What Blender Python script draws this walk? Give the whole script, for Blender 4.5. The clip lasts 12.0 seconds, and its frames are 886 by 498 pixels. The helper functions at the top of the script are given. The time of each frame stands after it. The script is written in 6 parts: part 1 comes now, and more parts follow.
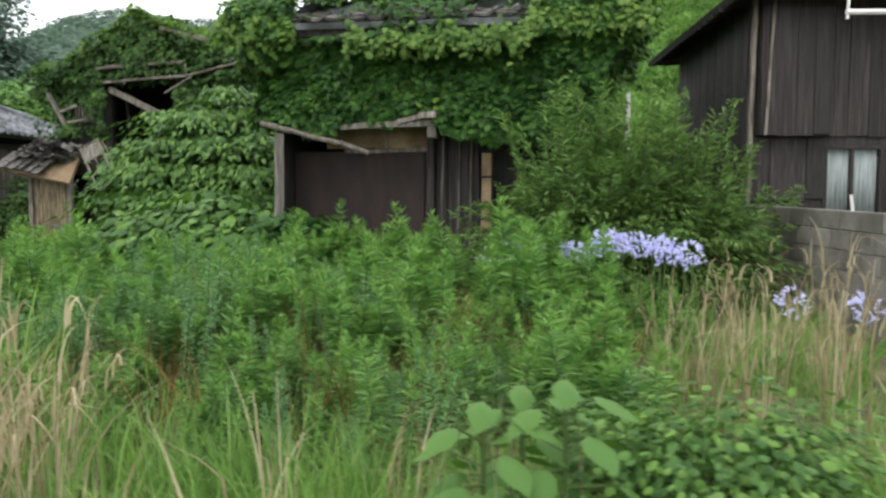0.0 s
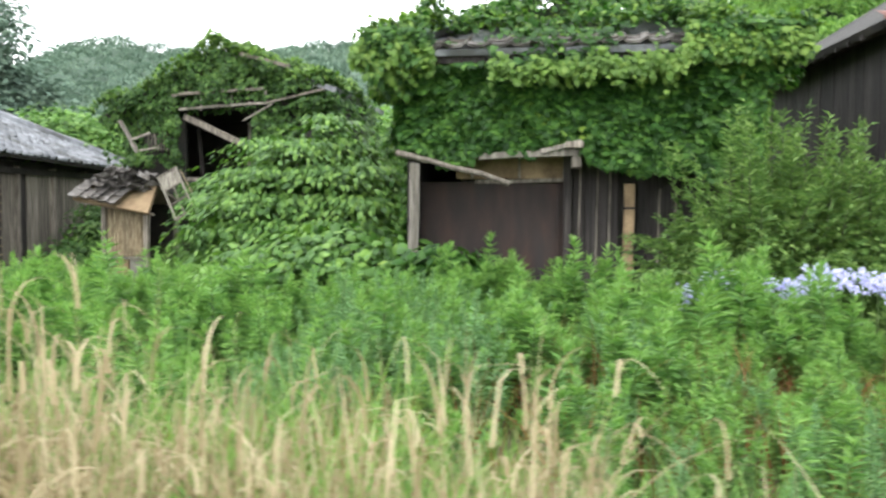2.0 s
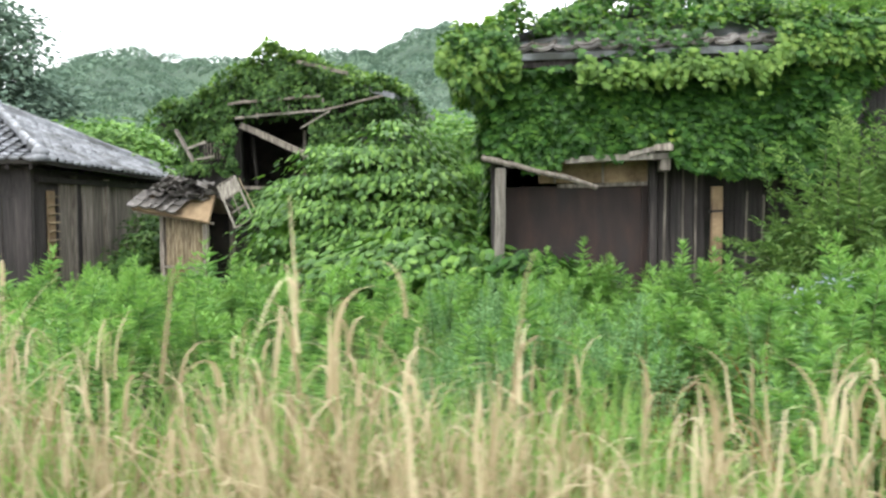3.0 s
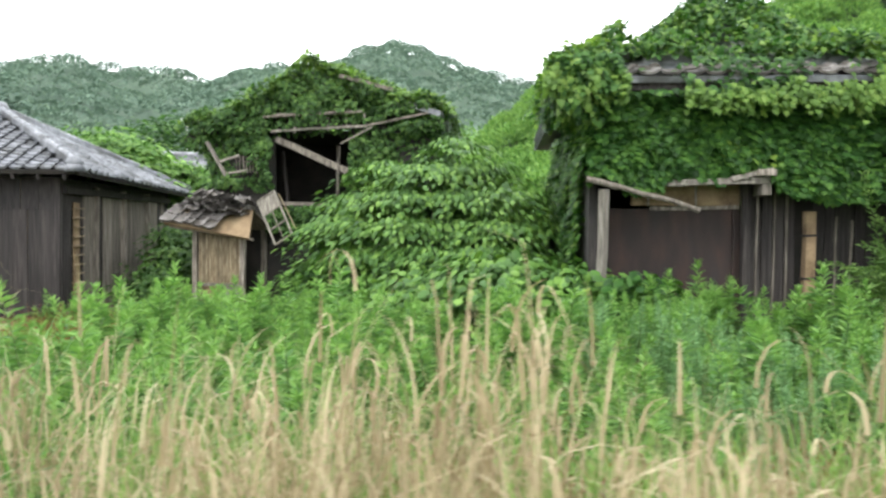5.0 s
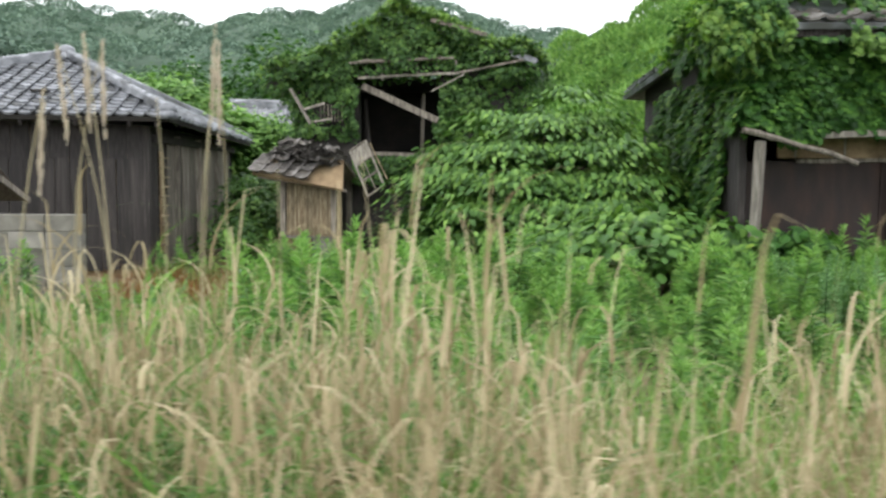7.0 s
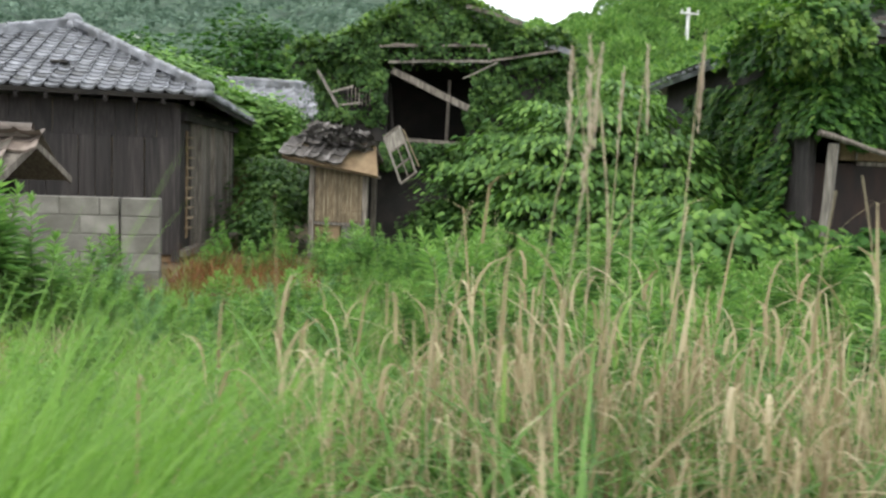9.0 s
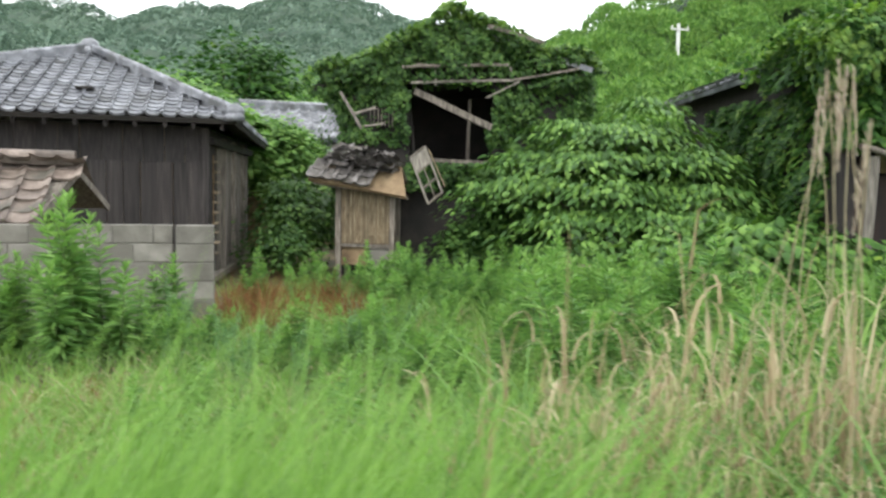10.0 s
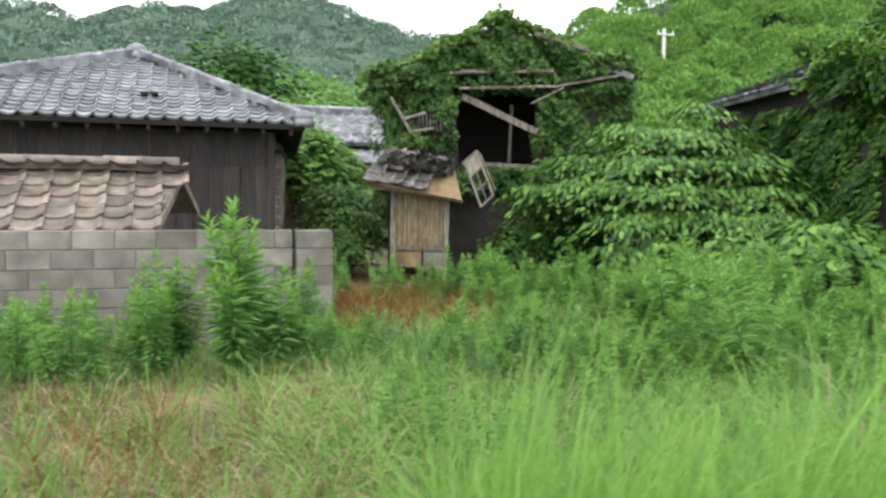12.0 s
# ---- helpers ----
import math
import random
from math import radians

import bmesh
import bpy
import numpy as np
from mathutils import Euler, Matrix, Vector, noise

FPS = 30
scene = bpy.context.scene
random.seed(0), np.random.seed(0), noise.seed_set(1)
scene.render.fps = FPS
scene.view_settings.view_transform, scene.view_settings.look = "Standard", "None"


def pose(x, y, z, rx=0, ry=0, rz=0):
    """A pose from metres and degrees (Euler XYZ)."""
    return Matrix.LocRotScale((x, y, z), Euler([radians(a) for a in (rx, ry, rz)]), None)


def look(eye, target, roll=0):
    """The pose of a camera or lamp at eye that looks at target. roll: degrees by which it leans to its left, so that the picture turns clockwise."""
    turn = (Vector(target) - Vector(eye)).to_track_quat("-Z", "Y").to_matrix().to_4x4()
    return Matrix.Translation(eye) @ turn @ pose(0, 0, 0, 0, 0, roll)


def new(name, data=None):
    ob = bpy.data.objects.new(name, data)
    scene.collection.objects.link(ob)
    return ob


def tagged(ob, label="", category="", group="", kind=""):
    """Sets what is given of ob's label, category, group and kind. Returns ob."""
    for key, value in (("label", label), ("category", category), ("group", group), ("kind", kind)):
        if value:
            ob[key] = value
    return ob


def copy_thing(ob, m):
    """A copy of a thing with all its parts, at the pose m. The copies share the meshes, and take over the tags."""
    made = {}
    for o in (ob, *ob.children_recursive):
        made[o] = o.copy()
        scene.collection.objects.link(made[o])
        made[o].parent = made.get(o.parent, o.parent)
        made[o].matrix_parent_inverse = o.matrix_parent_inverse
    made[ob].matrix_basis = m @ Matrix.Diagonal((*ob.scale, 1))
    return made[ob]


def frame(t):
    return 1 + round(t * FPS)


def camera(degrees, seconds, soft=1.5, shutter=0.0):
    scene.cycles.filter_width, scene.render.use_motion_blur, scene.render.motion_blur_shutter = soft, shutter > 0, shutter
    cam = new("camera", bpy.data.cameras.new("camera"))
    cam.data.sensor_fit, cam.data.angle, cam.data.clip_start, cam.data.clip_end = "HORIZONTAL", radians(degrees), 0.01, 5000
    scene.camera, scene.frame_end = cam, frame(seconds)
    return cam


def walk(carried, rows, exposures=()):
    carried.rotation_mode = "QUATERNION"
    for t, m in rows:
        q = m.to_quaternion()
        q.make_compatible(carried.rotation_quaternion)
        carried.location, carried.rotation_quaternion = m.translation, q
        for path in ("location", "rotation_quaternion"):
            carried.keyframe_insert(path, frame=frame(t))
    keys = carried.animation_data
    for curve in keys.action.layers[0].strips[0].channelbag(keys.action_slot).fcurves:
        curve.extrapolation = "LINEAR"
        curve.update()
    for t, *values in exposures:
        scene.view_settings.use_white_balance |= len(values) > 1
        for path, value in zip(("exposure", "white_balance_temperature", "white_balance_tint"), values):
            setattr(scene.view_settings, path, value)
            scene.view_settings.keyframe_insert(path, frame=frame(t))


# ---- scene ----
cam = camera(56.9, 12.0, soft=2.6, shutter=0.5)
METRES, EYE, TILT, LEAN, TURN = 12.0, 1.45, -4.5, 0.0, 0.0
ROWS = [
    (0.0, 0.0, 0.0, 0.0, 0.0, 0.0, -0.0),
    (0.5, -0.041, 0.0157, 0.0006, -1.37, 0.41, -0.21),
    (1.0, -0.0807, 0.0268, 0.0031, -0.4, 1.62, 0.51),
    (1.5, -0.122, 0.0327, 0.0055, -1.13, 1.92, -0.52),
    (2.0, -0.1678, 0.0369, 0.0077, -1.26, 1.88, 0.06),
    (2.5, -0.2068, 0.0421, 0.0072, 0.15, 1.94, 0.67),
    (4.5, -0.3952, 0.0584, 0.013, -5.93, 3.75, 0.73),
    (5.0, -0.4346, 0.0704, 0.0126, -6.09, 3.54, 0.27),
    (5.5, -0.4768, 0.085, 0.0109, -7.81, 2.72, -0.92),
    (6.0, -0.5187, 0.0978, 0.0155, -7.66, 1.7, 0.5),
    (6.5, -0.5571, 0.1085, 0.0169, -7.09, 0.8, 0.3),
    (8.5, -0.7183, 0.1525, 0.0233, -10.14, -1.08, -1.45),
    (9.0, -0.7554, 0.16, 0.0263, -12.9, -1.11, -1.14),
    (9.5, -0.79, 0.175, 0.0256, -14.77, -0.21, -1.12),
    (10.0, -0.8252, 0.1818, 0.0292, -14.51, 0.12, 0.1),
    (10.5, -0.8608, 0.1842, 0.0311, -15.01, 1.16, 0.47),
    (11.0, -0.8968, 0.1932, 0.0298, -17.32, 1.32, 0.29),
    (11.5, -0.9343, 0.1944, 0.0301, -17.33, 0.87, 0.5),
    (12.0, -0.9723, 0.1961, 0.0317, -17.83, 0.16, 0.64),
]
walk(cam, [(t, pose(0, 0, EYE, TILT, LEAN, TURN) @ pose(METRES * x, METRES * y, METRES * z, 90 + pitch, roll, yaw)) for t, x, y, z, yaw, pitch, roll in ROWS],
     exposures=[(0.0, 0.15), (0.5, 0.6), (1.0, 0.93), (2.5, 0.96), (5.0, 0.84), (5.5, 0.8), (6.5, 0.55), (8.5, 0.36), (9.5, 0.4), (10.5, 0.55), (12.0, 0.55)])

# ---- light: bright overcast sky ----
world = bpy.data.worlds.new("overcast_sky")
scene.world = world
world.use_nodes = True
wn, wl = world.node_tree.nodes, world.node_tree.links
sky = wn.new("ShaderNodeTexSky")
sky.sky_type, sky.sun_disc = "NISHITA", False
sky.sun_elevation, sky.sun_rotation = radians(58), radians(205)
sky.air_density, sky.dust_density = 1.0, 4.0
veil = wn.new("ShaderNodeMix")
veil.data_type = "RGBA"
veil.inputs[0].default_value = 0.86
veil.inputs[7].default_value = (12.6, 13.0, 13.4, 1)
wl.new(sky.outputs[0], veil.inputs[6])
wl.new(veil.outputs[2], wn["Background"].inputs[0])
wn["Background"].inputs[1].default_value = 0.15
sun = new("sun", bpy.data.lights.new("sun", "SUN"))
sun.data.energy, sun.data.angle, sun.data.color = 1.2, radians(25), (1.0, 0.96, 0.9)
sun.matrix_world = look((-8, -12, 30), (0, 8, 0))


# ---- materials ----
def nodes_of(name):
    m = bpy.data.materials.new(name)
    m.use_nodes = True
    nt = m.node_tree
    return m, nt.nodes, nt.links, nt.nodes["Principled BSDF"]


def ramp(n, stops):
    r = n.new("ShaderNodeValToRGB")
    els = r.color_ramp.elements
    while len(els) < len(stops):
        els.new(0.5)
    for e, (p, c) in zip(els, stops):
        e.position, e.color = p, (*c, 1)
    return r


def surf(name, dark, mid, light, scale=3.0, stretch=(1, 1, 1), rough=0.85, bump=0.4, fine=40.0, vary=0.25, stain=None, metal=0.0):
    """A weathered surface: broad patches, fine grain, stains, and a shade of its own for each piece."""
    m, n, l, b = nodes_of(name)
    co = n.new("ShaderNodeTexCoord")
    mp = n.new("ShaderNodeMapping")
    mp.inputs["Scale"].default_value = stretch
    l.new(co.outputs["Object"], mp.inputs[0])
    info = n.new("ShaderNodeObjectInfo")
    shift = n.new("ShaderNodeVectorMath")
    shift.operation = "MULTIPLY_ADD"
    shift.inputs[1].default_value = (37, 23, 11)
    comb = n.new("ShaderNodeCombineXYZ")
    for i in range(3):
        l.new(info.outputs["Random"], comb.inputs[i])
    l.new(comb.outputs[0], shift.inputs[0])
    l.new(mp.outputs[0], shift.inputs[2])
    big = n.new("ShaderNodeTexNoise")
    big.inputs["Scale"].default_value, big.inputs["Detail"].default_value = scale, 6
    grain = n.new("ShaderNodeTexNoise")
    grain.inputs["Scale"].default_value, grain.inputs["Detail"].default_value = fine, 4
    l.new(shift.outputs[0], big.inputs["Vector"])
    l.new(shift.outputs[0], grain.inputs["Vector"])
    mix = n.new("ShaderNodeMath")
    mix.operation = "MULTIPLY_ADD"
    mix.inputs[1].default_value = 0.35
    l.new(grain.outputs[0], mix.inputs[0])
    sub = n.new("ShaderNodeMath")
    sub.operation = "SUBTRACT"
    sub.inputs[1].default_value = 0.17
    l.new(big.outputs[0], sub.inputs[0])
    l.new(sub.outputs[0], mix.inputs[2])
    r = ramp(n, [(0.3, dark), (0.5, mid), (0.72, light)])
    l.new(mix.outputs[0], r.inputs[0])
    col = r.outputs[0]
    if stain:
        sn = n.new("ShaderNodeTexNoise")
        sn.inputs["Scale"].default_value, sn.inputs["Detail"].default_value = scale * 0.45, 7
        l.new(shift.outputs[0], sn.inputs["Vector"])
        sr = ramp(n, [(0.52, (0, 0, 0)), (0.66, (1, 1, 1))])
        l.new(sn.outputs[0], sr.inputs[0])
        sm = n.new("ShaderNodeMix")
        sm.data_type = "RGBA"
        sm.inputs[7].default_value = (*stain, 1)
        l.new(sr.outputs[0], sm.inputs[0])
        l.new(col, sm.inputs[6])
        col = sm.outputs[2]
    hsv = n.new("ShaderNodeHueSaturation")
    val = n.new("ShaderNodeMapRange")
    val.inputs["To Min"].default_value, val.inputs["To Max"].default_value = 1 - vary, 1 + vary
    l.new(info.outputs["Random"], val.inputs["Value"])
    l.new(val.outputs[0], hsv.inputs["Value"])
    l.new(col, hsv.inputs["Color"])
    l.new(hsv.outputs[0], b.inputs["Base Color"])
    b.inputs["Roughness"].default_value, b.inputs["Metallic"].default_value = rough, metal
    bp = n.new("ShaderNodeBump")
    bp.inputs["Strength"].default_value, bp.inputs["Distance"].default_value = bump, 0.02
    l.new(mix.outputs[0], bp.inputs["Height"])
    l.new(bp.outputs[0], b.inputs["Normal"])
    return m


def leafy(name, dark, mid, light, through_light=0.3, rough=0.5, patch=0.8, odd=None):
    """Foliage: every leaf a shade of its own, broad patches of growth, light that passes through the blade."""
    m, n, l, b = nodes_of(name)
    geo = n.new("ShaderNodeNewGeometry")
    co = n.new("ShaderNodeTexCoord")
    tex = n.new("ShaderNodeTexNoise")
    tex.inputs["Scale"].default_value, tex.inputs["Detail"].default_value = patch, 3
    l.new(co.outputs["Object"], tex.inputs["Vector"])
    mul = n.new("ShaderNodeMath")
    mul.operation = "MULTIPLY_ADD"
    mul.inputs[1].default_value, mul.inputs[2].default_value = 0.55, -0.03
    l.new(geo.outputs["Random Per Island"], mul.inputs[0])
    add = n.new("ShaderNodeMath")
    add.operation = "MULTIPLY_ADD"
    add.inputs[1].default_value = 0.5
    l.new(tex.outputs[0], add.inputs[0])
    l.new(mul.outputs[0], add.inputs[2])
    stops = [(0.12, dark), (0.48, mid), (0.8, light)]
    if odd:
        stops += [(0.845, odd)]
    r = ramp(n, stops)
    l.new(add.outputs[0], r.inputs[0])
    l.new(r.outputs[0], b.inputs["Base Color"])
    b.inputs["Roughness"].default_value = rough
    b.inputs["Specular IOR Level"].default_value = 0.25
    tr = n.new("ShaderNodeBsdfTranslucent")
    bright = n.new("ShaderNodeHueSaturation")
    bright.inputs["Value"].default_value, bright.inputs["Saturation"].default_value = 1.5, 1.1
    l.new(r.outputs[0], bright.inputs["Color"])
    l.new(bright.outputs[0], tr.inputs[0])
    mx = n.new("ShaderNodeMixShader")
    mx.inputs[0].default_value = through_light
    l.new(b.outputs[0], mx.inputs[1])
    l.new(tr.outputs[0], mx.inputs[2])
    l.new(mx.outputs[0], n["Material Output"].inputs[0])
    return m


M_SOIL = surf("soil_and_straw", (0.035, 0.028, 0.016), (0.085, 0.065, 0.035), (0.2, 0.16, 0.08), 1.2, fine=30, bump=0.8, stain=(0.05, 0.075, 0.02))
M_BOARD = surf("dark_weathered_board", (0.009, 0.007, 0.0065), (0.019, 0.0155, 0.0145), (0.05, 0.042, 0.038), 5, (6, 6, 0.5), 0.8, 0.5, 60, 0.35, stain=(0.03, 0.026, 0.024))
M_GREYBOARD = surf("grey_weathered_wood", (0.07, 0.06, 0.049), (0.145, 0.126, 0.103), (0.26, 0.232, 0.195), 5, (5, 5, 0.7), 0.85, 0.5, 60, 0.3)
M_PALEWOOD = surf("pale_bleached_wood", (0.105, 0.094, 0.078), (0.19, 0.172, 0.145), (0.31, 0.285, 0.245), 5, (5, 5, 0.7), 0.85, 0.5, 60, 0.25)
M_BAMBOO = surf("old_bamboo", (0.12, 0.09, 0.055), (0.225, 0.175, 0.108), (0.34, 0.28, 0.185), 6, (3, 3, 1), 0.75, 0.3, 60, 0.3)
M_MUD = surf("clay_plaster", (0.1, 0.07, 0.04), (0.2, 0.14, 0.08), (0.3, 0.22, 0.13), 3, rough=0.95, bump=0.6, vary=0.1)
M_RUST = surf("rusty_iron_sheet", (0.011, 0.007, 0.006), (0.022, 0.012, 0.0095), (0.045, 0.021, 0.014), 2, (3, 3, 0.8), 0.75, 0.25, 40, 0.1, stain=(0.017, 0.014, 0.0135))
M_TILE = surf("grey_roof_tile", (0.07, 0.075, 0.085), (0.165, 0.173, 0.19), (0.31, 0.322, 0.345), 4, rough=0.45, bump=0.25, vary=0.25, stain=(0.075, 0.077, 0.076))
M_BROWNTILE = surf("brown_roof_tile", (0.07, 0.053, 0.042), (0.145, 0.115, 0.094), (0.24, 0.2, 0.17), 4, rough=0.75, bump=0.35, vary=0.3, stain=(0.07, 0.064, 0.05))
M_OLDTILE = surf("mossy_broken_tile", (0.035, 0.03, 0.027), (0.085, 0.077, 0.07), (0.22, 0.21, 0.2), 5, rough=0.75, bump=0.4, vary=0.45, stain=(0.05, 0.042, 0.03))
M_REDTILE = surf("red_roof_tile", (0.06, 0.026, 0.021), (0.1, 0.043, 0.034), (0.16, 0.075, 0.06), 4, rough=0.7, bump=0.2)
M_BLOCK = surf("concrete_block", (0.1, 0.094, 0.08), (0.165, 0.156, 0.135), (0.25, 0.237, 0.21), 3, rough=0.95, bump=0.5, fine=90, vary=0.14, stain=(0.09, 0.087, 0.07))
# near-black: the dark of rooms and gaps is put into this colour
M_DARK = surf("near_black_surface", (0.008, 0.007, 0.006), (0.015, 0.013, 0.011), (0.03, 0.025, 0.02), 3)
M_WHITE = surf("white_paint", (0.55, 0.55, 0.53), (0.7, 0.7, 0.68), (0.8, 0.8, 0.78), 4, rough=0.6, bump=0.1, vary=0.05)
M_CURTAIN = surf("pale_curtain", (0.16, 0.19, 0.19), (0.24, 0.28, 0.275), (0.32, 0.36, 0.355), 4, (8, 8, 0.5), 0.9, 0.2, 20, 0.05)
M_BARK = surf("grey_bark", (0.04, 0.033, 0.025), (0.09, 0.075, 0.058), (0.17, 0.145, 0.115), 6, (3, 3, 0.8), 0.9, 0.7)
M_POLE = surf("concrete_pole", (0.4, 0.4, 0.39), (0.5, 0.5, 0.49), (0.6, 0.6, 0.59), 3, rough=0.85, bump=0.1)
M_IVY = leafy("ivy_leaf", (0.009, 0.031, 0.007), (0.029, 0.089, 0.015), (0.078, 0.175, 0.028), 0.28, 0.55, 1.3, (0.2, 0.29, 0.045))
# paler copy of the ivy, with light on tops and lips put in
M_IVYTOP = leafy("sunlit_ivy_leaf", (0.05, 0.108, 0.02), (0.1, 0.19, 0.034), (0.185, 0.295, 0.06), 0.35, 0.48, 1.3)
M_VINE = leafy("dark_creeper_leaf", (0.014, 0.042, 0.01), (0.04, 0.097, 0.02), (0.09, 0.17, 0.034), 0.25, 0.55, 1.5)
M_TREE = leafy("tree_leaf", (0.02, 0.06, 0.012), (0.066, 0.15, 0.03), (0.155, 0.28, 0.052), 0.2, 0.5, 1.4)
M_BUSH = leafy("feathery_bush_leaf", (0.05, 0.105, 0.03), (0.115, 0.205, 0.058), (0.22, 0.335, 0.1), 0.32, 0.55, 1.6)
M_WEED = leafy("fresh_weed_leaf", (0.06, 0.135, 0.04), (0.132, 0.262, 0.074), (0.225, 0.38, 0.112), 0.35, 0.5, 0.9)
M_SHOOT = leafy("young_shoot_leaf", (0.105, 0.22, 0.055), (0.16, 0.3, 0.075), (0.235, 0.385, 0.11), 0.4, 0.5, 0.9)
M_MUGWORT = leafy("grey_green_weed_leaf", (0.08, 0.16, 0.065), (0.15, 0.28, 0.115), (0.23, 0.38, 0.17), 0.3, 0.6, 0.8)
M_STEM = leafy("green_stem", (0.05, 0.08, 0.025), (0.08, 0.13, 0.04), (0.13, 0.17, 0.06), 0.1)
M_FRESH = leafy("fresh_grass_blade", (0.085, 0.18, 0.035), (0.145, 0.275, 0.055), (0.22, 0.37, 0.085), 0.42, 0.5, 0.9)
M_GRASS = leafy("green_grass_blade", (0.08, 0.16, 0.04), (0.145, 0.265, 0.065), (0.235, 0.37, 0.1), 0.4, 0.45, 0.6)
M_STRAW = leafy("dry_grass_blade", (0.17, 0.135, 0.075), (0.325, 0.268, 0.16), (0.5, 0.435, 0.29), 0.3, 0.6, 0.9)
M_REED = leafy("dark_reed_blade", (0.05, 0.11, 0.028), (0.09, 0.185, 0.045), (0.15, 0.27, 0.07), 0.35, 0.5, 0.9)
M_PLUME = leafy("pale_grass_plume", (0.3, 0.25, 0.19), (0.4, 0.345, 0.27), (0.5, 0.45, 0.36), 0.5, 0.7, 2.0)
M_STALK = leafy("dry_reed_stalk", (0.2, 0.18, 0.1), (0.33, 0.29, 0.18), (0.45, 0.4, 0.27), 0.2, 0.6, 2.0)
M_DEAD = leafy("brown_dead_weed", (0.07, 0.03, 0.012), (0.15, 0.068, 0.026), (0.25, 0.125, 0.05), 0.2, 0.8, 0.7)
M_FLOWER = leafy("lilac_blue_petal", (0.46, 0.46, 0.72), (0.58, 0.58, 0.81), (0.74, 0.74, 0.9), 0.4, 0.6, 1.0)
# distance haze is put into this leaf colour, paler and bluer
M_HILL = leafy("hazed_wood_canopy", (0.1, 0.16, 0.122), (0.142, 0.21, 0.158), (0.19, 0.27, 0.19), 0.15, 0.9, 0.14)
M_SLOPE = leafy("hillside_thicket_leaf", (0.05, 0.115, 0.03), (0.128, 0.25, 0.062), (0.235, 0.385, 0.1), 0.32, 0.6, 0.33)
# near-black green, much darker than the thicket leaves that cover it
M_UNDER = surf("near_black_undergrowth", (0.008, 0.022, 0.006), (0.015, 0.04, 0.01), (0.03, 0.07, 0.016), 3, fine=14, bump=1.0)
# hill ground with the same haze put into its colour
M_HILLBASE = surf("hazed_hill_ground", (0.075, 0.12, 0.088), (0.1, 0.15, 0.108), (0.13, 0.185, 0.13), 0.12, fine=1.5, bump=1.0)


# ---- mesh helpers ----
RNG = np.random.default_rng(7)


def base(name, label, category, kind="", group="", at=(0, 0, 0), turn=0.0):
    """An empty at a thing's foot that carries its parts."""
    ob = new(name)
    ob.empty_display_size = 0.1
    ob.matrix_world = pose(*at, 0, 0, turn)
    return tagged(ob, label, category, group, kind)


def link_mesh(name, me, material, parent=None, label=""):
    me.materials.append(material)
    ob = new(name, me)
    if parent:
        ob.parent = parent
    if label:
        tagged(ob, label)
    return ob


def part(name, bm, material, parent=None, label="", smooth=False):
    me = bpy.data.meshes.new(name)
    bm.to_mesh(me)
    bm.free()
    if smooth:
        me.polygons.foreach_set("use_smooth", [True] * len(me.polygons))
    return link_mesh(name, me, material, parent, label)


def soup(name, v, f, material, parent=None, label="", smooth=False):
    """A mesh out of arrays of places and triangles."""
    me = bpy.data.meshes.new(name)
    v, f = np.asarray(v, np.float32), np.asarray(f, np.int32)
    me.vertices.add(len(v))
    me.vertices.foreach_set("co", v.ravel())
    me.loops.add(f.size)
    me.loops.foreach_set("vertex_index", f.ravel())
    me.polygons.add(len(f))
    me.polygons.foreach_set("loop_start", np.arange(0, f.size, 3, dtype=np.int32))
    if smooth:
        me.polygons.foreach_set("use_smooth", np.ones(len(f), bool))
    me.update(calc_edges=True)
    return link_mesh(name, me, material, parent, label)


def many(tv, tf, mats, offs):
    """One template at many 3x3 turns and places: places and triangles of the whole."""
    v = np.einsum("nij,kj->nki", mats, tv) + offs[:, None, :]
    f = tf[None] + (np.arange(len(mats)) * len(tv))[:, None, None]
    return v.reshape(-1, 3), f.reshape(-1, 3)


def joined(pieces):
    vs, fs, k = [], [], 0
    for v, f in pieces:
        vs.append(v)
        fs.append(f + k)
        k += len(v)
    return np.concatenate(vs), np.concatenate(fs)


def frames_of(direction, up_hint, size, spin=None):
    """Turns whose y axis is the direction and whose z axis leans to the hint, scaled."""
    y = direction / np.linalg.norm(direction, axis=1, keepdims=True)
    x = np.cross(y, up_hint)
    x /= np.linalg.norm(x, axis=1, keepdims=True) + 1e-9
    z = np.cross(x, y)
    m = np.stack([x, y, z], 2)
    return m * np.asarray(size).reshape(-1, 1, 1)


def box_bm(bm, lo, hi, bevel=0.0):
    r = bmesh.ops.create_cube(bm, size=1)
    for q in r["verts"]:
        q.co = Vector([lo[i] + (q.co[i] + 0.5) * (hi[i] - lo[i]) for i in range(3)])
    if bevel:
        edges = list({e for q in r["verts"] for e in q.link_edges})
        bmesh.ops.bevel(bm, geom=edges, offset=bevel, segments=1, affect="EDGES")


def box(name, lo, hi, material, parent=None, label="", bevel=0.008):
    bm = bmesh.new()
    box_bm(bm, lo, hi, bevel)
    return part(name, bm, material, parent, label)


